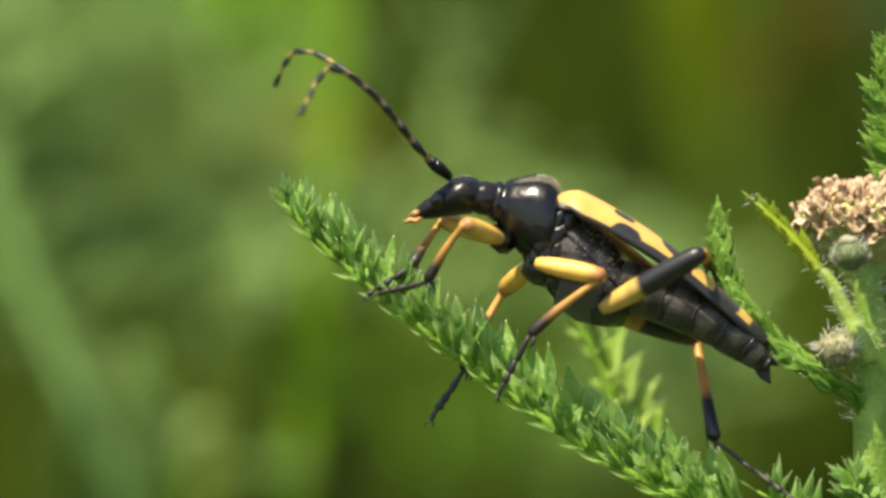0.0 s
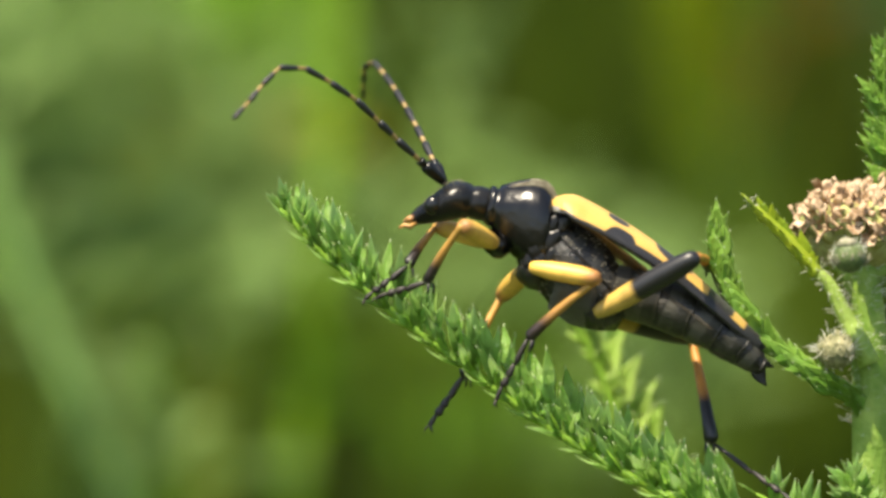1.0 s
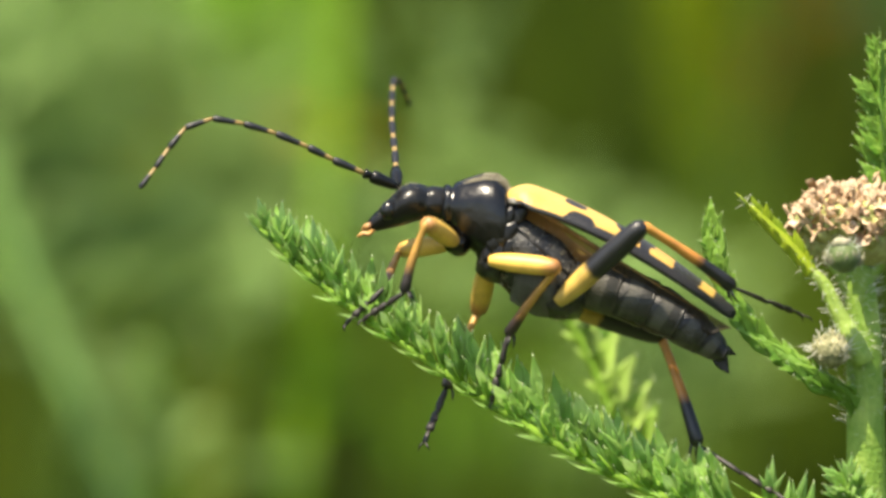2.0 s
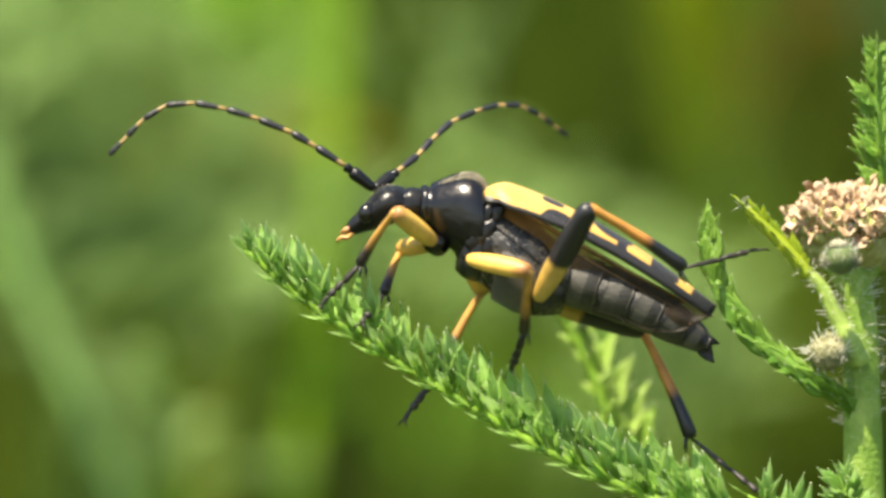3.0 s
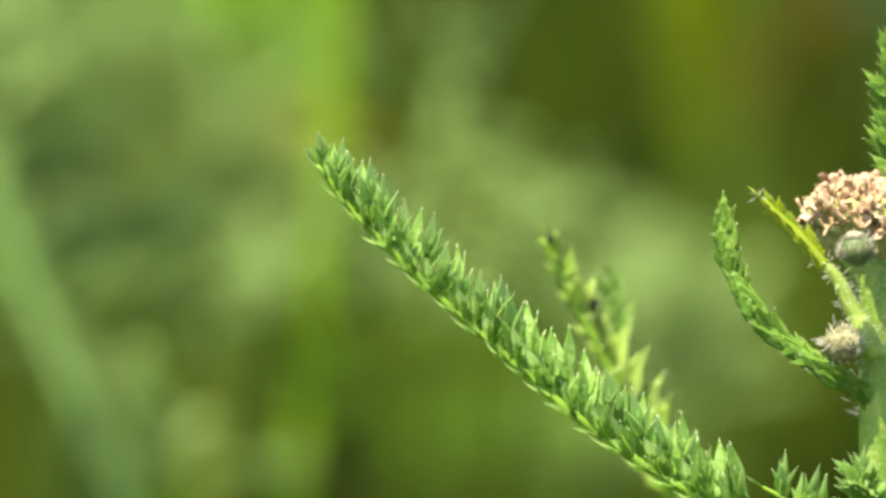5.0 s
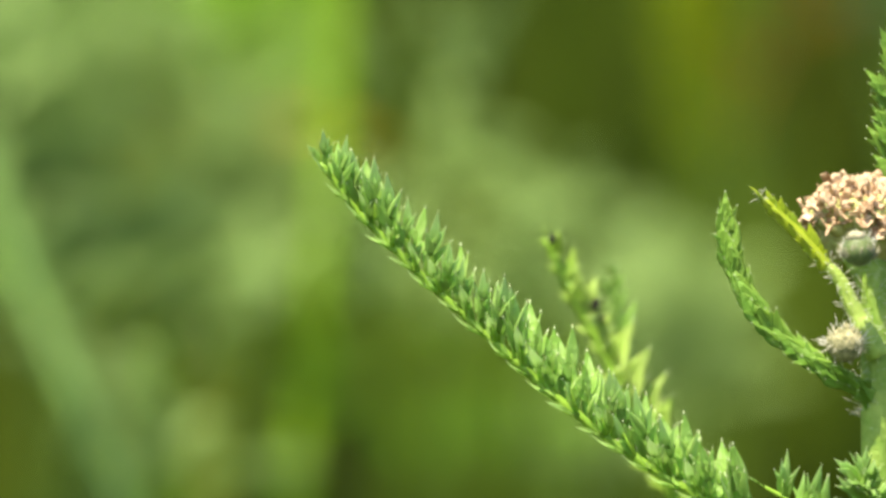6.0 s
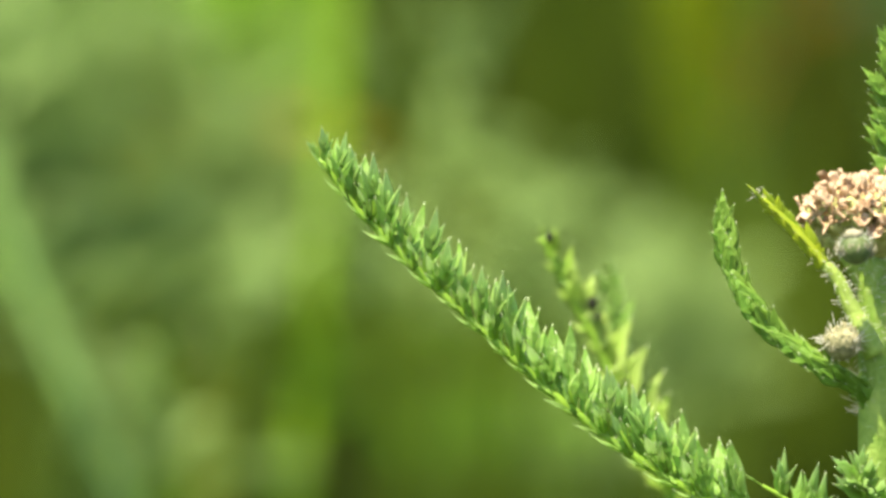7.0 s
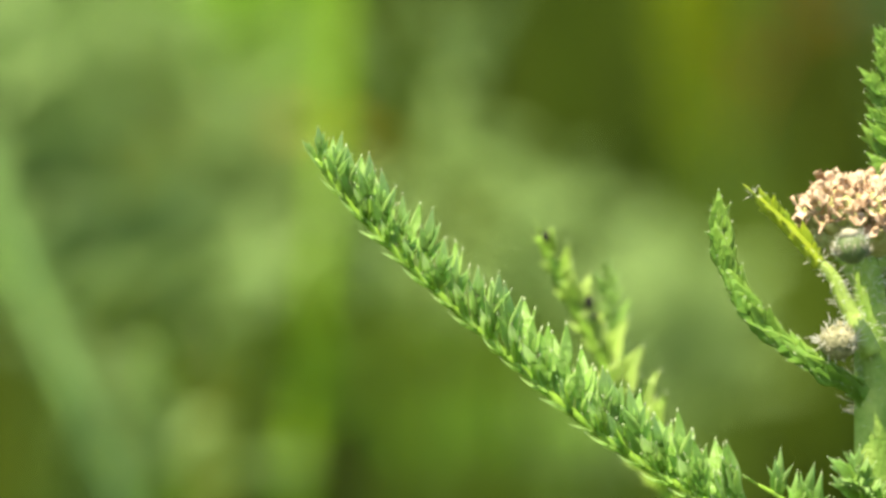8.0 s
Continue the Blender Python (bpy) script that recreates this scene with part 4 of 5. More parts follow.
def build_soft_plants():
    rng = random.Random(31)
    silver = material("far_hairy_stem", (0.28, 0.48, 0.15), (0.21, 0.39, 0.11), rough=0.6, scale=60, fine=600, bump=0, spec=0.15, through=0.3)
    lime = material("far_lime_stem", (0.23, 0.42, 0.02), (0.18, 0.34, 0.02), rough=0.5, scale=60, fine=600, bump=0, spec=0.15, through=0.3)
    pale = material("far_yarrow_leaf", (0.325, 0.48, 0.16), (0.215, 0.36, 0.095), rough=0.5, scale=60, fine=600, bump=0, spec=0.15, through=0.3)
    fresh = material("far_grass_stem", (0.19, 0.38, 0.03), (0.13, 0.29, 0.02), rough=0.5, scale=60, fine=600, bump=0, spec=0.15, through=0.2)
    # dark green for stems in shade: the shade is put into the colour
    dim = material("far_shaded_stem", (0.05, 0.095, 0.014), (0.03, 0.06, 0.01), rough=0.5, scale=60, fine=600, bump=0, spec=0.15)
    olive = material("far_broad_blade", (0.33, 0.43, 0.012), (0.24, 0.34, 0.01), rough=0.5, scale=60, fine=600, bump=0, spec=0.15, through=0.3)
    rust = material("far_dock_stem", (0.24, 0.14, 0.018), (0.17, 0.11, 0.014), rough=0.6, scale=60, fine=600, bump=0, spec=0.15)
    ochre = material("far_flower", (0.40, 0.38, 0.05), (0.30, 0.31, 0.04), rough=0.6, scale=60, fine=600, bump=0, spec=0.15)
    grey = material("far_thistle_leaf", (0.18, 0.3, 0.22), (0.1, 0.2, 0.14), rough=0.5, scale=60, fine=600, bump=0, spec=0.15)
    feather = far_leaf_mesh(1, pale, 0.03, 0.012)
    green_feather = far_leaf_mesh(2, fresh, 0.03, 0.012)

    def leaves(spots, y, size):
        return [(at(u, v, deep(y) + rng.uniform(-.02, .02)), Vector((rng.uniform(-1, 1), rng.uniform(-.4, .4), rng.uniform(-.2, 1))), size * (.2 + deep(y)) / (.2 + y) * rng.uniform(.8, 1.2)) for u, v in spots]

    # bright upright stem
    soft_plant("grass_stem", "bright green upright grass stem, out of focus", [at(615, -150, deep(.128)), at(595, 150, deep(.128)), at(570, 450, deep(.128)), at(535, 760, deep(.128)), at(515, 1000, deep(.128))], .0010, lime,
               leaves([(585, 30), (580, 120)], .128, .2), green_feather)
    # pale leaning stem
    soft_plant("yarrow_plant", "pale grey-green yarrow plant, out of focus", [at(-70, 190, deep(.105)), at(-5, 370, deep(.105)), at(70, 560, deep(.105)), at(150, 730, deep(.105)), at(215, 880, deep(.105)), at(240, 1040, deep(.105))], .0007, silver,
               leaves([(160, 690), (275, 755), (290, 790), (225, 850), (180, 730), (330, 850), (260, 800), (200, 790), (20, 400), (60, 500), (40, 470), (100, 600), (130, 650), (0, 320), (240, 870), (170, 760), (300, 760), (280, 740), (310, 790)], .105, .23), feather)
    # feathery plants of the meadow: middle of the tuft, spread, depth, number of leaves
    for u, v, du, dv, y, count, me in ((90, 120, 150, 170, .12, 24, feather), (60, 320, 80, 80, .13, 9, feather), (175, 250, 90, 80, .15, 11, feather), (540, 1150, 70, 70, .17, 5, green_feather), (240, 40, 120, 80, .16, 12, green_feather), (430, 310, 120, 170, .15, 16, feather),
                                       (470, 500, 80, 80, .13, 6, feather), (640, 480, 50, 60, .13, 5, feather), (770, 200, 50, 90, .14, 3, feather),
                                       (950, 420, 40, 30, .15, 2, feather), (900, 540, 90, 60, .17, 8, feather), (1070, 580, 80, 70, .18, 12, feather), (1200, 640, 90, 110, .16, 17, feather), (1120, 800, 90, 60, .2, 8, feather), (250, 460, 100, 120, .18, 9, green_feather), (760, 600, 200, 100, .3, 4, green_feather),
                                       (420, 100, 110, 120, .17, 12, green_feather), (150, 480, 120, 60, .12, 7, feather), (300, 530, 70, 50, .12, 4, feather), (760, 800, 160, 60, .3, 6, green_feather), (1010, 800, 140, 60, .3, 7, green_feather), (100, 430, 110, 90, .16, 9, feather)):
        spots = [(u + rng.gauss(0, .6) * du, v + rng.gauss(0, .6) * dv) for _ in range(count * 2)]
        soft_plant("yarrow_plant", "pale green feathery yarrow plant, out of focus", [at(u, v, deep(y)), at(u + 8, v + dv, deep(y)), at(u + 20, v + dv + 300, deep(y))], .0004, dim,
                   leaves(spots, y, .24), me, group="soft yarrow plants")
    flower = far_leaf_mesh(3, ochre, .03, .013)
    soft_plant("wild_flower", "small ochre-yellow wild flower, out of focus", [at(345, 20, deep(.2)), at(330, 300, deep(.2)), at(300, 600, deep(.2))], .0006, fresh,
               leaves([(345, 70), (340, 110), (350, 150), (335, 200), (355, 40)], .2, .45), flower, "flower")
    soft_plant("wild_flower", "small ochre-yellow wild flower, out of focus", [at(250, 380, deep(.2)), at(260, 600, deep(.2)), at(270, 800, deep(.2))], .0006, fresh,
               leaves([(240, 400), (270, 430), (210, 450), (300, 410)], .2, .4), flower, "flower")
    upright = [(at(u, v, deep(.22)), Vector((rng.uniform(-.1, .1), 0, 1)), .8) for u, v in ((1205, 330), (1225, 260), (1245, 200), (1210, 130), (1235, 60), (1215, 20), (1275, 120), (1285, 40), (1260, 260), (1275, 0))]
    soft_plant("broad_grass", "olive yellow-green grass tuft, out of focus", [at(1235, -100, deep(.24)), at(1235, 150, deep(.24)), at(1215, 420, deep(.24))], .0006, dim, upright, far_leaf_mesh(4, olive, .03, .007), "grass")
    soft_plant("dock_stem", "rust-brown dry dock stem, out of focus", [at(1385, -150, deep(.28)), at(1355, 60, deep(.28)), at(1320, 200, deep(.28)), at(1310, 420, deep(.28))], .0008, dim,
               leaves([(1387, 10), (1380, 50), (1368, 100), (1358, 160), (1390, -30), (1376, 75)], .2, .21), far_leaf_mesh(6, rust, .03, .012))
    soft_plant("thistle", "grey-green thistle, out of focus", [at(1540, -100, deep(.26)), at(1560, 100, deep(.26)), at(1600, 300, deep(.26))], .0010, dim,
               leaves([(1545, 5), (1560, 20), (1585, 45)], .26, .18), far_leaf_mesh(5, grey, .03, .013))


build_ground()
build_meadow()
build_hedge()
yarrow, long_leaf, yarrow_foot, leaf_base = build_yarrow()
beetle, P = build_beetle()
build_soft_plants()

# ---- what moves ----
# sway of the yarrow in plan units: seconds, right, down
SWAY = [(0, 0, 0), (.5, 0, 4), (1, -2, 4), (1.4, -4, 3), (1.5, -6, 0), (1.7, -10, 5), (2.2, -13, 2), (2.8, -14, -1), (3, -17, 7), (3.2, -15, 8), (3.5, -19, 9), (3.6, -20, 2), (3.8, -11, 5),
        (4, -29, 1), (4.1, -20, 3), (4.2, -17, -5), (4.3, 61, -6), (4.4, -4, -7), (4.5, 35, -8), (4.7, 8, -8), (5.2, 12, -8), (5.8, 1, -6), (6, 14, -8), (6.5, 6, -6), (7, 9, -11), (7.5, -6, -12), (8, 2, -12)]
# tip of the long leaf
TIP = [(0, 490, 345), (.5, 487, 352), (1, 483, 353), (1.5, 470, 352), (1.7, 443, 382), (2.8, 432, 393), (3, 420, 428), (3.2, 428, 415), (3.5, 415, 435), (3.6, 398, 445), (3.8, 395, 467), (4, 358, 478),
       (4.1, 372, 483), (4.2, 475, 355), (4.3, 606, 280), (4.4, 538, 288), (4.5, 568, 277), (4.7, 553, 282), (5.2, 556, 278), (5.8, 543, 275), (6, 556, 271), (6.5, 551, 272), (7, 555, 265), (7.5, 540, 268), (8, 548, 264)]
# roll of the long leaf about its midrib
ROLL = [(0, 0), (4.1, 0), (4.2, 3), (4.3, 4), (8, 4)]
# body: seconds, wing base right and down, pitch of the body, of head and pronotum, of the abdomen on the body
BODY = [(0, 985, 365, 13, 12.8, -3), (.5, 983, 370, 13, 12.4, -3), (1, 975, 372, 13, 12.2, -2.8), (1.2, 970, 369, 13, 11.8, -2), (1.4, 953, 362, 12, 10.5, -.5), (1.5, 938, 358, 12, 9.6, .3), (1.7, 902, 362, 9.5, 6.5, 1.5),
        (2.8, 882, 348, 8.5, 4.2, 3.5), (3, 857, 355, 7.5, 3.6, 4.5), (3.2, 850, 322, 4, 4, 6), (3.4, 825, 292, 1, 1, 8.5), (3.5, 825, 300, 0, 0, 10.5)]
BODY_UP = [(3.6, 797, 297, 0, -1.3, 6), (3.7, 790, 298, 0, -2.5, 5), (3.8, 800, 297, 0, -3.5, 3), (3.9, 780, 294, 0, -5, 2), (4, 757, 288, 0, -7, 1), (4.1, 771, 285, 0, -6, 2),
           (4.1334, 750, 245, 8, 2, -8), (4.1667, 635, 95, 30, 22, 0), (4.2, 445, -150, 50, 44, 4), (4.3, 60, -1150, 54, 48, 5), (4.6, -3000, -4000, 30, 26, 0), (5.4, -30000, -2000, 20, 16, 0), (6.4, -50000, 20310, 2, 0, 0), (8, -50000, 20310, 2, 0, 0)]
# bend from ring to ring of the abdomen
BEND = [(0, 6.9), (1.5, 6.4), (2.8, 5), (3, 4.6), (3.2, 4), (3.5, 3), (3.6, 0), (3.8, -2), (4, -5), (8, -2)]
# legs: seconds, then knee, ankle and toe
LEG = {
    ("front", "near"): [(0, 822, 397, 755, 500, 672, 518), (1, 818, 400, 755, 500, 668, 525), (1.5, 795, 380, 740, 500, 660, 520), (1.7, 768, 392, 725, 520, 645, 550), (2.8, 720, 405, 685, 525, 635, 605),
                        (3, 700, 375, 635, 470, 560, 545), (3.2, 690, 365, 620, 480, 562, 535), (3.5, 635, 325, 580, 430, 505, 435), (3.6, 612, 335, 575, 440, 500, 450), (3.8, 605, 355, 575, 465, 500, 475), (4, 570, 345, 545, 465, 505, 475), (4.1, 568, 352, 550, 465, 515, 485)],
    ("front", "far"): [(0, 775, 388, 730, 470, 640, 528), (1, 768, 398, 722, 470, 632, 538), (1.5, 735, 428, 710, 475, 610, 552), (1.7, 705, 450, 680, 510, 595, 590), (2.8, 715, 425, 690, 500, 600, 575),
                       (3, 710, 440, 680, 520, 640, 570), (3.2, 700, 385, 640, 470, 590, 530), (3.4, 665, 395, 650, 470, 640, 510), (3.5, 655, 405, 650, 480, 640, 520), (3.6, 640, 435, 638, 490, 620, 540), (3.8, 615, 400, 595, 480, 580, 530), (4, 575, 430, 565, 495, 555, 555), (4.1, 585, 435, 572, 500, 562, 560)],
    ("middle", "near"): [(0, 1070, 490, 935, 595, 880, 700), (1, 1065, 495, 935, 600, 875, 710), (1.5, 1045, 465, 930, 575, 880, 695), (1.7, 1025, 470, 905, 595, 870, 710), (2.8, 985, 495, 885, 595, 858, 740),
                         (3, 935, 480, 930, 590, 905, 660), (3.2, 765, 400, 690, 535, 585, 635), (3.5, 735, 425, 675, 545, 580, 655), (3.6, 715, 425, 660, 540, 575, 655), (3.8, 720, 435, 665, 545, 575, 670), (4, 695, 420, 640, 545, 565, 665), (4.1, 700, 420, 645, 545, 560, 670)],
    ("middle", "far"): [(0, 893, 515, 820, 655, 762, 740), (1, 890, 525, 820, 665, 760, 750), (1.5, 860, 545, 815, 665, 765, 765), (1.7, 840, 575, 795, 685, 755, 795), (2.8, 865, 495, 775, 685, 740, 740),
                        (3, 855, 515, 755, 700, 715, 740), (3.2, 870, 500, 765, 690, 727, 742), (3.5, 840, 485, 795, 640, 778, 760), (3.6, 805, 475, 770, 640, 748, 750), (3.8, 795, 485, 760, 640, 745, 768), (4, 757, 505, 735, 650, 708, 775), (4.1, 762, 505, 738, 650, 710, 780)],
    ("hind", "near"): [(0, 1240, 447, 1268, 470, 1300, 540), (1, 1238, 450, 1268, 472, 1300, 545), (1.5, 1200, 403, 1310, 500, 1400, 540), (1.7, 1165, 398, 1330, 525, 1475, 565), (2.8, 1085, 375, 1230, 470, 1310, 540),
                       (3, 1040, 368, 1215, 475, 1350, 440), (3.2, 1035, 333, 1220, 440, 1330, 520), (3.5, 1020, 328, 1225, 440, 1350, 530), (3.6, 1010, 345, 1210, 435, 1345, 520), (3.8, 1030, 370, 1220, 462, 1370, 520), (4, 1015, 372, 1200, 460, 1330, 525), (4.1, 1010, 378, 1190, 465, 1340, 530)],
    ("hind", "far"): [(0, 1235, 600, 1258, 775, 1400, 880), (1, 1228, 598, 1255, 780, 1395, 880), (1.5, 1200, 600, 1240, 780, 1395, 880), (1.7, 1180, 605, 1235, 790, 1390, 880), (2.8, 1175, 580, 1225, 775, 1375, 880),
                      (3, 1150, 590, 1225, 780, 1355, 880), (3.2, 1137, 590, 1220, 780, 1345, 880), (3.5, 1110, 585, 1190, 775, 1375, 880), (3.6, 1080, 595, 1185, 780, 1380, 872), (3.8, 1082, 597, 1187, 780, 1388, 872), (4, 1050, 595, 1162, 770, 1362, 878), (4.1, 1055, 597, 1165, 770, 1360, 878)],
}
# which way each bone leans in depth: towards the eye or away from it
LEAN = {("front", "near"): (-1, 1, 1), ("front", "far"): (1, -1, -1), ("middle", "near"): (-1, 1, 1), ("middle", "far"): (1, -1, -1), ("hind", "near"): (-1, 1, 1), ("hind", "far"): (1, -1, -1)}
# antennae: seconds, then places at a quarter, half, three quarters and the tip
NEAR_A = [(0, 742, 265, 660, 165, 583, 122, 533, 197), (.3, 735, 270, 665, 195, 570, 127, 488, 207), (.5, 715, 255, 640, 180, 515, 115, 408, 195), (.7, 710, 255, 640, 185, 500, 115, 397, 197),
          (1, 700, 245, 620, 170, 510, 118, 420, 203), (1.2, 708, 255, 640, 180, 525, 117, 441, 198), (1.4, 685, 270, 600, 180, 460, 118, 360, 195), (1.5, 660, 255, 560, 170, 430, 110, 325, 195), (1.7, 610, 290, 500, 228, 365, 195, 268, 295)]
NEAR_B = [(2.8, 590, 290, 450, 258, 310, 270, 212, 410), (3, 590, 280, 470, 215, 300, 183, 190, 278), (3.2, 605, 235, 540, 165, 415, 105, 322, 190), (3.4, 585, 235, 520, 150, 400, 77, 318, 163),
          (3.5, 580, 215, 520, 150, 400, 92, 325, 165), (3.6, 560, 250, 500, 170, 390, 103, 325, 185), (3.7, 555, 255, 490, 170, 390, 113, 320, 203), (3.8, 550, 245, 510, 185, 415, 130, 357, 220),
          (3.9, 535, 250, 480, 170, 400, 115, 335, 205), (4, 520, 240, 460, 150, 370, 95, 300, 170), (4.1, 520, 220, 450, 145, 380, 103, 320, 190)]
FAR_A = [(0, 740, 262, 655, 160, 530, 84, 485, 157), (.3, 725, 225, 660, 140, 588, 72, 556, 145), (.5, 770, 250, 755, 180, 740, 82, 752, 110), (.7, 765, 240, 745, 160, 732, 80, 735, 150),
         (1, 740, 230, 700, 160, 650, 102, 640, 175), (1.2, 725, 240, 665, 160, 595, 97, 573, 185), (1.4, 738, 240, 715, 160, 693, 78, 710, 105), (1.5, 775, 245, 815, 165, 890, 95, 950, 150), (1.7, 705, 280, 700, 200, 715, 130, 740, 200)]
FAR_B = [(2.8, 685, 270, 675, 210, 660, 140, 690, 150), (3, 740, 275, 800, 215, 915, 185, 1010, 245), (3.2, 650, 240, 630, 155, 592, 40, 585, 110), (3.4, 600, 220, 540, 120, 450, 42, 408, 130),
         (3.5, 590, 195, 530, 105, 460, 30, 430, 105), (3.6, 560, 225, 500, 130, 385, 42, 343, 115), (3.7, 555, 245, 480, 120, 375, 8, 340, 75), (3.8, 550, 240, 480, 145, 350, 45, 303, 112),
         (3.9, 535, 245, 470, 160, 330, 52, 280, 127), (4, 515, 240, 450, 170, 340, 85, 262, 110), (4.1, 540, 260, 440, 130, 330, 55, 290, 125)]


def body_pose(t):
    u, v, pitch, fore, tail = lerp(BODY + BODY_UP, t)
    m = Matrix.Translation(at(u, v)) @ pose(0, 0, 0, 0, pitch, 0)
    return m, Matrix.Translation(at(u, v)) @ pose(0, 0, 0, 0, fore, 0), fore - pitch, tail


def chain(start, places, lengths, lean):
    """Bones of fixed length from start through the places seen on the plan; what a bone lacks in length goes into depth."""
    out, p = [], start
    for (u, v), length, sg in zip(places, lengths, lean):
        goal = at(u, v, p.y)
        d = Vector((goal.x - p.x, 0, goal.z - p.z))
        l = length * U
        flat = min(d.length, l * (0.96 if not out else 0.995))
        d = d.normalized() * flat
        d.y = sg * math.sqrt(max(0, l * l - flat * flat))
        out.append(along(p, d))
        p = p + d
    return out


def feeler(start, values, lean):
    """Poses of the antenna's segments along a smooth line of the antenna's full length."""
    pts = [Vector((start.x, 0, start.z))] + [Vector((at(u, v).x, 0, at(u, v).z)) for u, v in zip(values[0::2], values[1::2])]
    line = smooth_path(pts, 8)
    steps = [(b - a).length for a, b in zip(line, line[1:])]
    full = sum(ANTENNA) * U
    ratio = min(1.0, sum(steps) / full)
    slope = lean * math.sqrt(max(0, 1 / (ratio * ratio) - 1))
    s, y = [0.0], start.y
    L3 = [Vector((line[0].x, y, line[0].z))]
    for a, b, st in zip(line, line[1:], steps):
        y += st * slope
        k = 1 + y / 0.2
        L3.append(Vector((b.x * k, y, 0.45 + (b.z - 0.45) * k)))
        s.append(s[-1] + (L3[-1] - L3[-2]).length)
    scale = s[-1] / full

    def on(q):
        q = min(max(q * scale, 0), s[-1] * .9999)
        for k in range(len(s) - 1):
            if q <= s[k + 1]:
                return L3[k].lerp(L3[k + 1], (q - s[k]) / max(1e-9, s[k + 1] - s[k]))
        return L3[-1]

    out, d = [], 0.0
    p = on(0)
    for length in ANTENNA:
        q = on((d + length) * U)
        way = (q - p).normalized()
        out.append(along(p, way))
        p = p + way * length * U
        d += length
    return out


def motions():
    times = sorted({round(k / 10, 3) for k in range(81)})
    # plant
    def sway(t):
        a, b = lerp(SWAY, t)
        return Vector((a * U, 0, -b * U))
    walk(yarrow, [(t, Matrix.Translation(yarrow_foot + sway(t))) for t in times])

    def leaf_pose(t):
        base = leaf_base + sway(t)
        tip = at(*lerp(TIP, t)) - base
        rest = at(TIP[0][1], TIP[0][2]) - leaf_base
        turn = math.atan2(rest.z, rest.x) - math.atan2(tip.z, tip.x)
        if turn < -math.pi:
            turn += 2 * math.pi
        roll = Matrix.Rotation(radians(lerp(ROLL, t)[0]), 4, rest)
        return Matrix.Translation(leaf_base - yarrow_foot) @ Matrix.Rotation(turn, 4, "Y") @ roll
    walk(long_leaf, [(t, leaf_pose(t)) for t in times])

    # beetle
    busy = sorted({t for t in times if t <= 4.1} | {4.1334, 4.1667, 4.2, 4.3, 4.6, 5.4, 6.4, 8.0})
    walk(beetle, [(t, body_pose(t)[0]) for t in busy])
    for ob in (P["head"], P["pronotum"]):
        walk(ob, [(t, pose(0, 0, 0, 0, body_pose(t)[2], 0)) for t in busy])
    walk(P["abdomen"], [(t, pose(104 * U, 0, -113 * U, 0, body_pose(t)[3], 0)) for t in busy])
    # the rings bend one after the other
    rows = [[] for _ in RINGS]
    for t in busy:
        bend, angle, x0 = lerp(BEND, t)[0], 0.0, 50.0
        p = Vector((50, 0, 0))
        for k, (l, _) in enumerate(RINGS):
            angle += bend
            turn = pose(0, 0, 0, 0, angle, 0)
            rows[k].append((t, Matrix.Translation(p * U) @ turn @ Matrix.Translation((-x0 * U, 0, 0))))
            p = p + turn @ Vector((l, 0, 0))
            x0 += l
    for ob, r in zip(P["rings"], rows):
        walk(ob, r)
    on_leaf = [t for t in times if t <= 4.1]
    for tag, sg in (("near", -1), ("far", 1)):
        for kind in ("front", "middle", "hind"):
            bones, lengths = P[kind, tag]
            hx, hz, hy = HIP[kind]
            rows = [[], [], []]
            for t in on_leaf:
                m, fore, _, _ = body_pose(t)
                start = (fore if kind == "front" else m) @ (Vector((hx, sg * hy, hz)) * U)
                v = lerp(LEG[kind, tag], t)
                for k, q in enumerate(chain(start, ((v[0], v[1]), (v[2], v[3]), (v[4], v[5])), lengths, LEAN[kind, tag])):
                    rows[k].append((t, m.inverted() @ q))
            if kind == "hind":
                # trailing in flight
                hip = Vector((hx, sg * hy, hz)) * U
                p = hip
                for k, way in enumerate(((.99, sg * .15, -.08), (.95, 0, .12 - .2 * sg), (.95, 0, .1 - .25 * sg))):
                    q = along(p, Vector(way))
                    p = q @ Vector((lengths[k] * U, 0, 0))
                    rows[k] += [(4.1667, q), (8.0, q)]
            else:
                for r in rows:
                    r.append((8.0, r[-1][1]))
            for ob, r in zip(bones, rows):
                walk(ob, r)
        table = (NEAR_A + NEAR_B) if tag == "near" else (FAR_A + FAR_B)
        rows = [[] for _ in ANTENNA]
        for t in on_leaf:
            m, fore, _, _ = body_pose(t)
            for k, q in enumerate(feeler(fore @ (Vector((-196, sg * 20, 8)) * U), lerp(table, t), sg)):
                rows[k].append((t, m.inverted() @ q))
        for ob, r in zip(P["antenna", tag], rows):
            walk(ob, r + [(8.0, r[-1][1])])

        # wing cases: closed on the back, then raised
        hinge = Vector((2, sg * 5, 28)) * U
        shut = [(t, Matrix.Translation(hinge) @ pose(0, 0, 0, 0, a, 0)) for t, a in ((0, 24), (1.0, 24), (1.2, 23.2), (1.5, 20.5), (1.7, 20.5), (2.8, 22.5), (3.2, 22), (3.4, 20.5))]
        ajar = Matrix.Translation(hinge) @ pose(0, 0, 0, {"near": 6, "far": 4}[tag], 17, sg * 3)
        half = {"near": (.75, -.5, .2), "far": (.70, .65, .1)}[tag]

        def raised(way, outside):
            """The case along way, its spotted side facing outside."""
            x = Vector(way).normalized()
            z = (Vector(outside) - x * x.dot(Vector(outside))).normalized()
            q = Matrix((x, z.cross(x), z)).transposed().to_4x4()
            q.translation = hinge + Vector((-6, sg * 42, 30)) * U
            return q
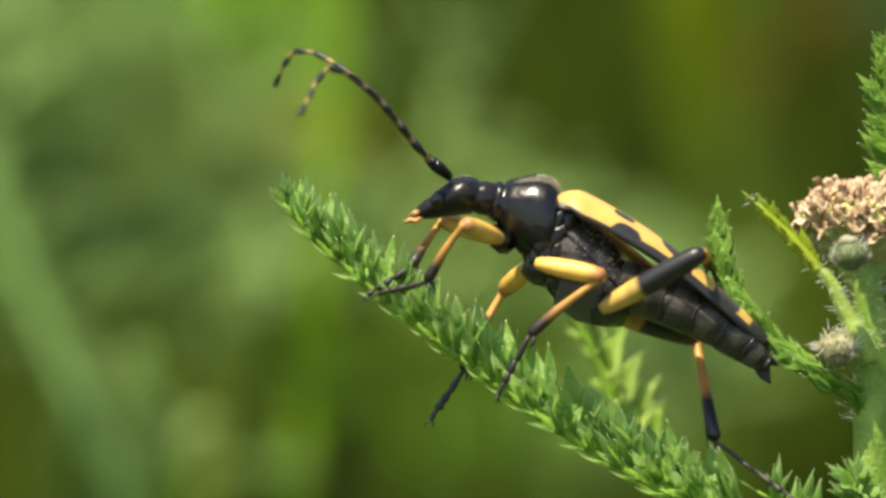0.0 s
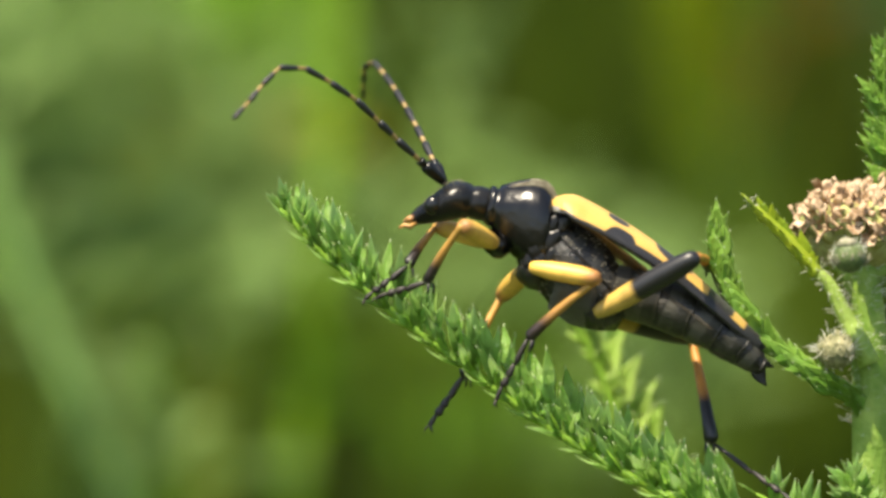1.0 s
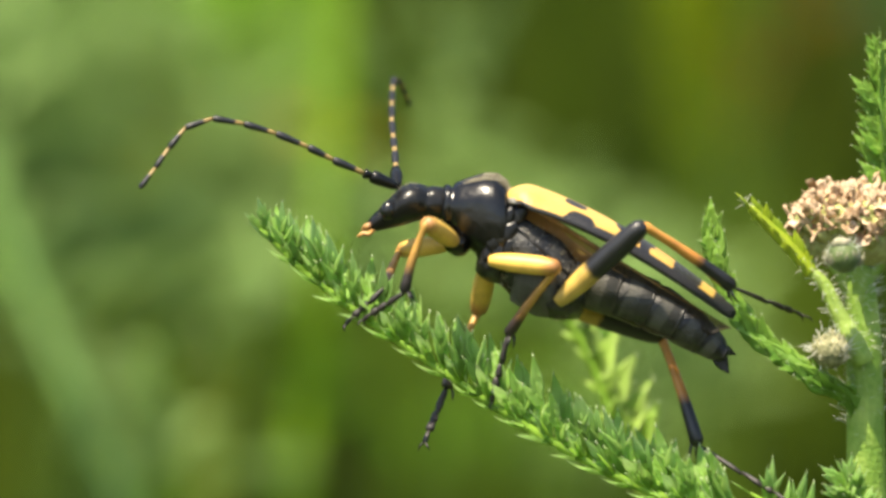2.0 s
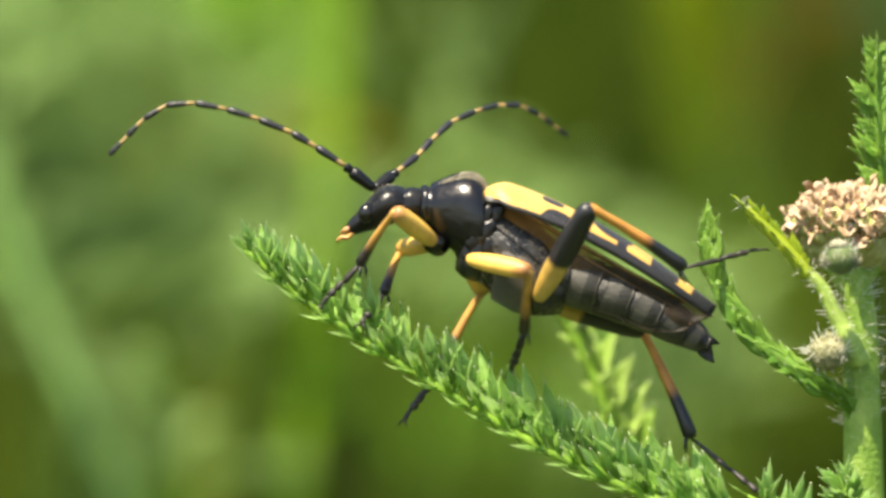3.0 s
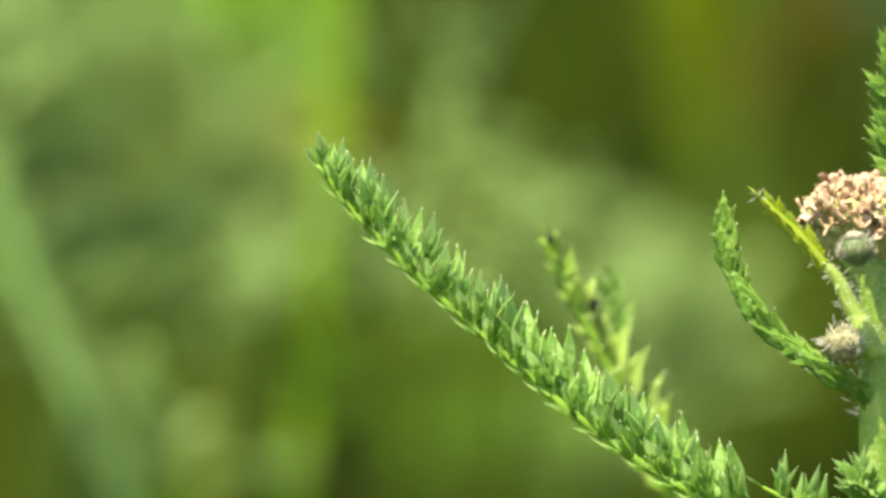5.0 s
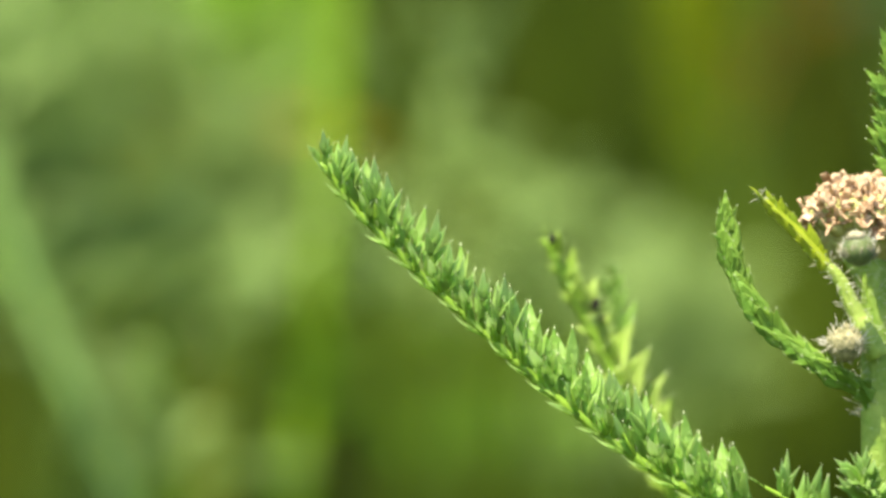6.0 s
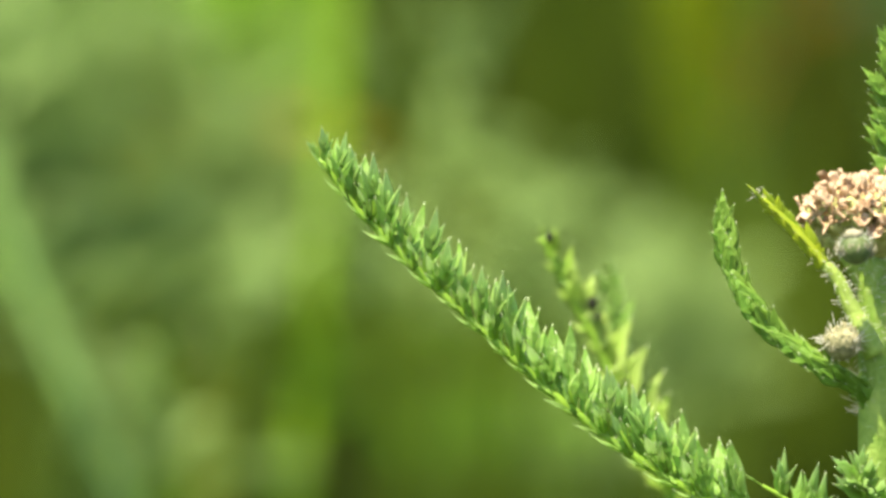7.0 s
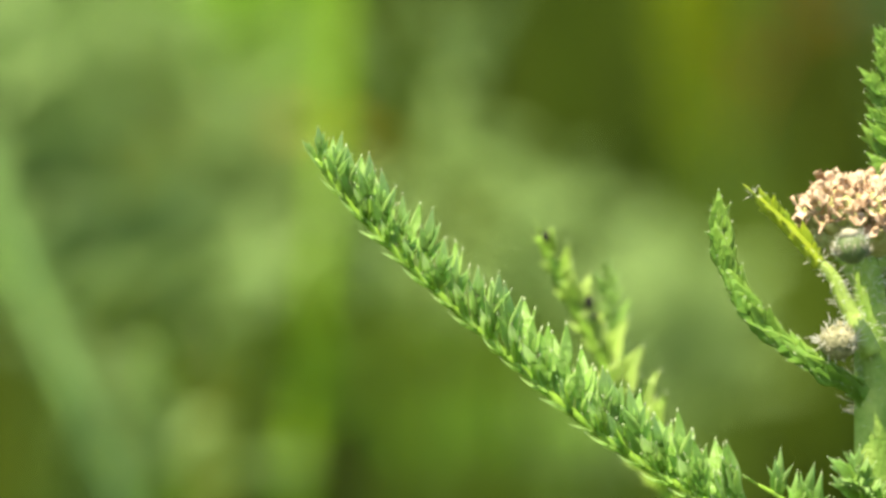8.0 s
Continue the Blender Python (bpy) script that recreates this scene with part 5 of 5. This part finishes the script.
        outside = {"near": (-.45, -.75, .42), "far": (.21, .75, -.38)}[tag]
        start = {"near": (-.3, -.5, .8), "far": (.1, .8, .5)}[tag]
        rows = shut + [(3.5, ajar), (3.5334, ajar), (3.5667, raised(half, start))]
        # tips of the raised cases: seconds, back and up from the hinge
        tips = {"near": [(3.6, .55, .37), (3.7, .56, .33), (3.8, .56, .30), (3.9, .56, .32), (4.0, .53, .45), (4.1, .58, .40), (8.0, .6, .45)],
                "far": [(3.6, .74, .35), (3.7, .73, .39), (3.8, .72, .40), (3.9, .73, .37), (4.0, .70, .31), (4.1, .72, .28), (8.0, .7, .3)]}[tag]
        for t, back, rise in tips:
            rows.append((t, raised((back, sg * math.sqrt(1 - back * back - rise * rise), rise), outside)))
        walk(P["elytron", tag], rows)

        # hind wings: folded on the back, then beating
        root = Vector((24, sg * 56, 8)) * U

        def wing(way, across):
            x = Vector(way).normalized()
            y = Vector(across)
            y = (y - x * x.dot(y)).normalized()
            q = Matrix((x, y, x.cross(y))).transposed().to_4x4()
            q.translation = root
            return q
        folded = wing((.905, -sg * .09, -.42), (0, -sg * .98, -.2))
        opened = wing((.965, sg * .03, -.26), (0, sg * .70, -.72))
        under = wing((.935, sg * .0, -.355), (0, -sg * .05, -1))
        lifted = wing((.962, sg * .0, -.275), (0, -sg * .05, -1))
        tucked = wing((.91, -sg * .05, -.40), (0, -sg * .55, -.83))
        slack = wing((.92, -sg * .03, -.36), (0, -sg * .2, -.97))
        crest = wing((.93, sg * .1, .33), (.35, sg * .5, -.8))
        high, low = wing((.96, sg * .1, .24), (.35, sg * .5, -.8)), wing((.82, sg * .5, -.25), (.3, sg * .6, -.75))
        middle = wing((.88, sg * .45, .02), (.3, sg * .55, -.75))
        top = wing((.84, sg * .22, .5), (.3, sg * .5, -.8))
        rows = [(0, folded), (1.2, folded), (1.6, tucked), (2.8, slack), (3.2, slack), (3.4, under), (3.5, lifted), (3.6, opened), (3.8, opened), (3.8667, opened), (3.9, middle), (3.9334, low), (3.9667, crest),
                (4.0, high), (4.0334, low), (4.0667, top), (4.1, middle), (4.1334, low), (4.1667, top), (4.2, middle), (4.2334, low), (4.2667, high)]
        walk(P["wing", tag], rows + [(8.0, middle)])


motions()
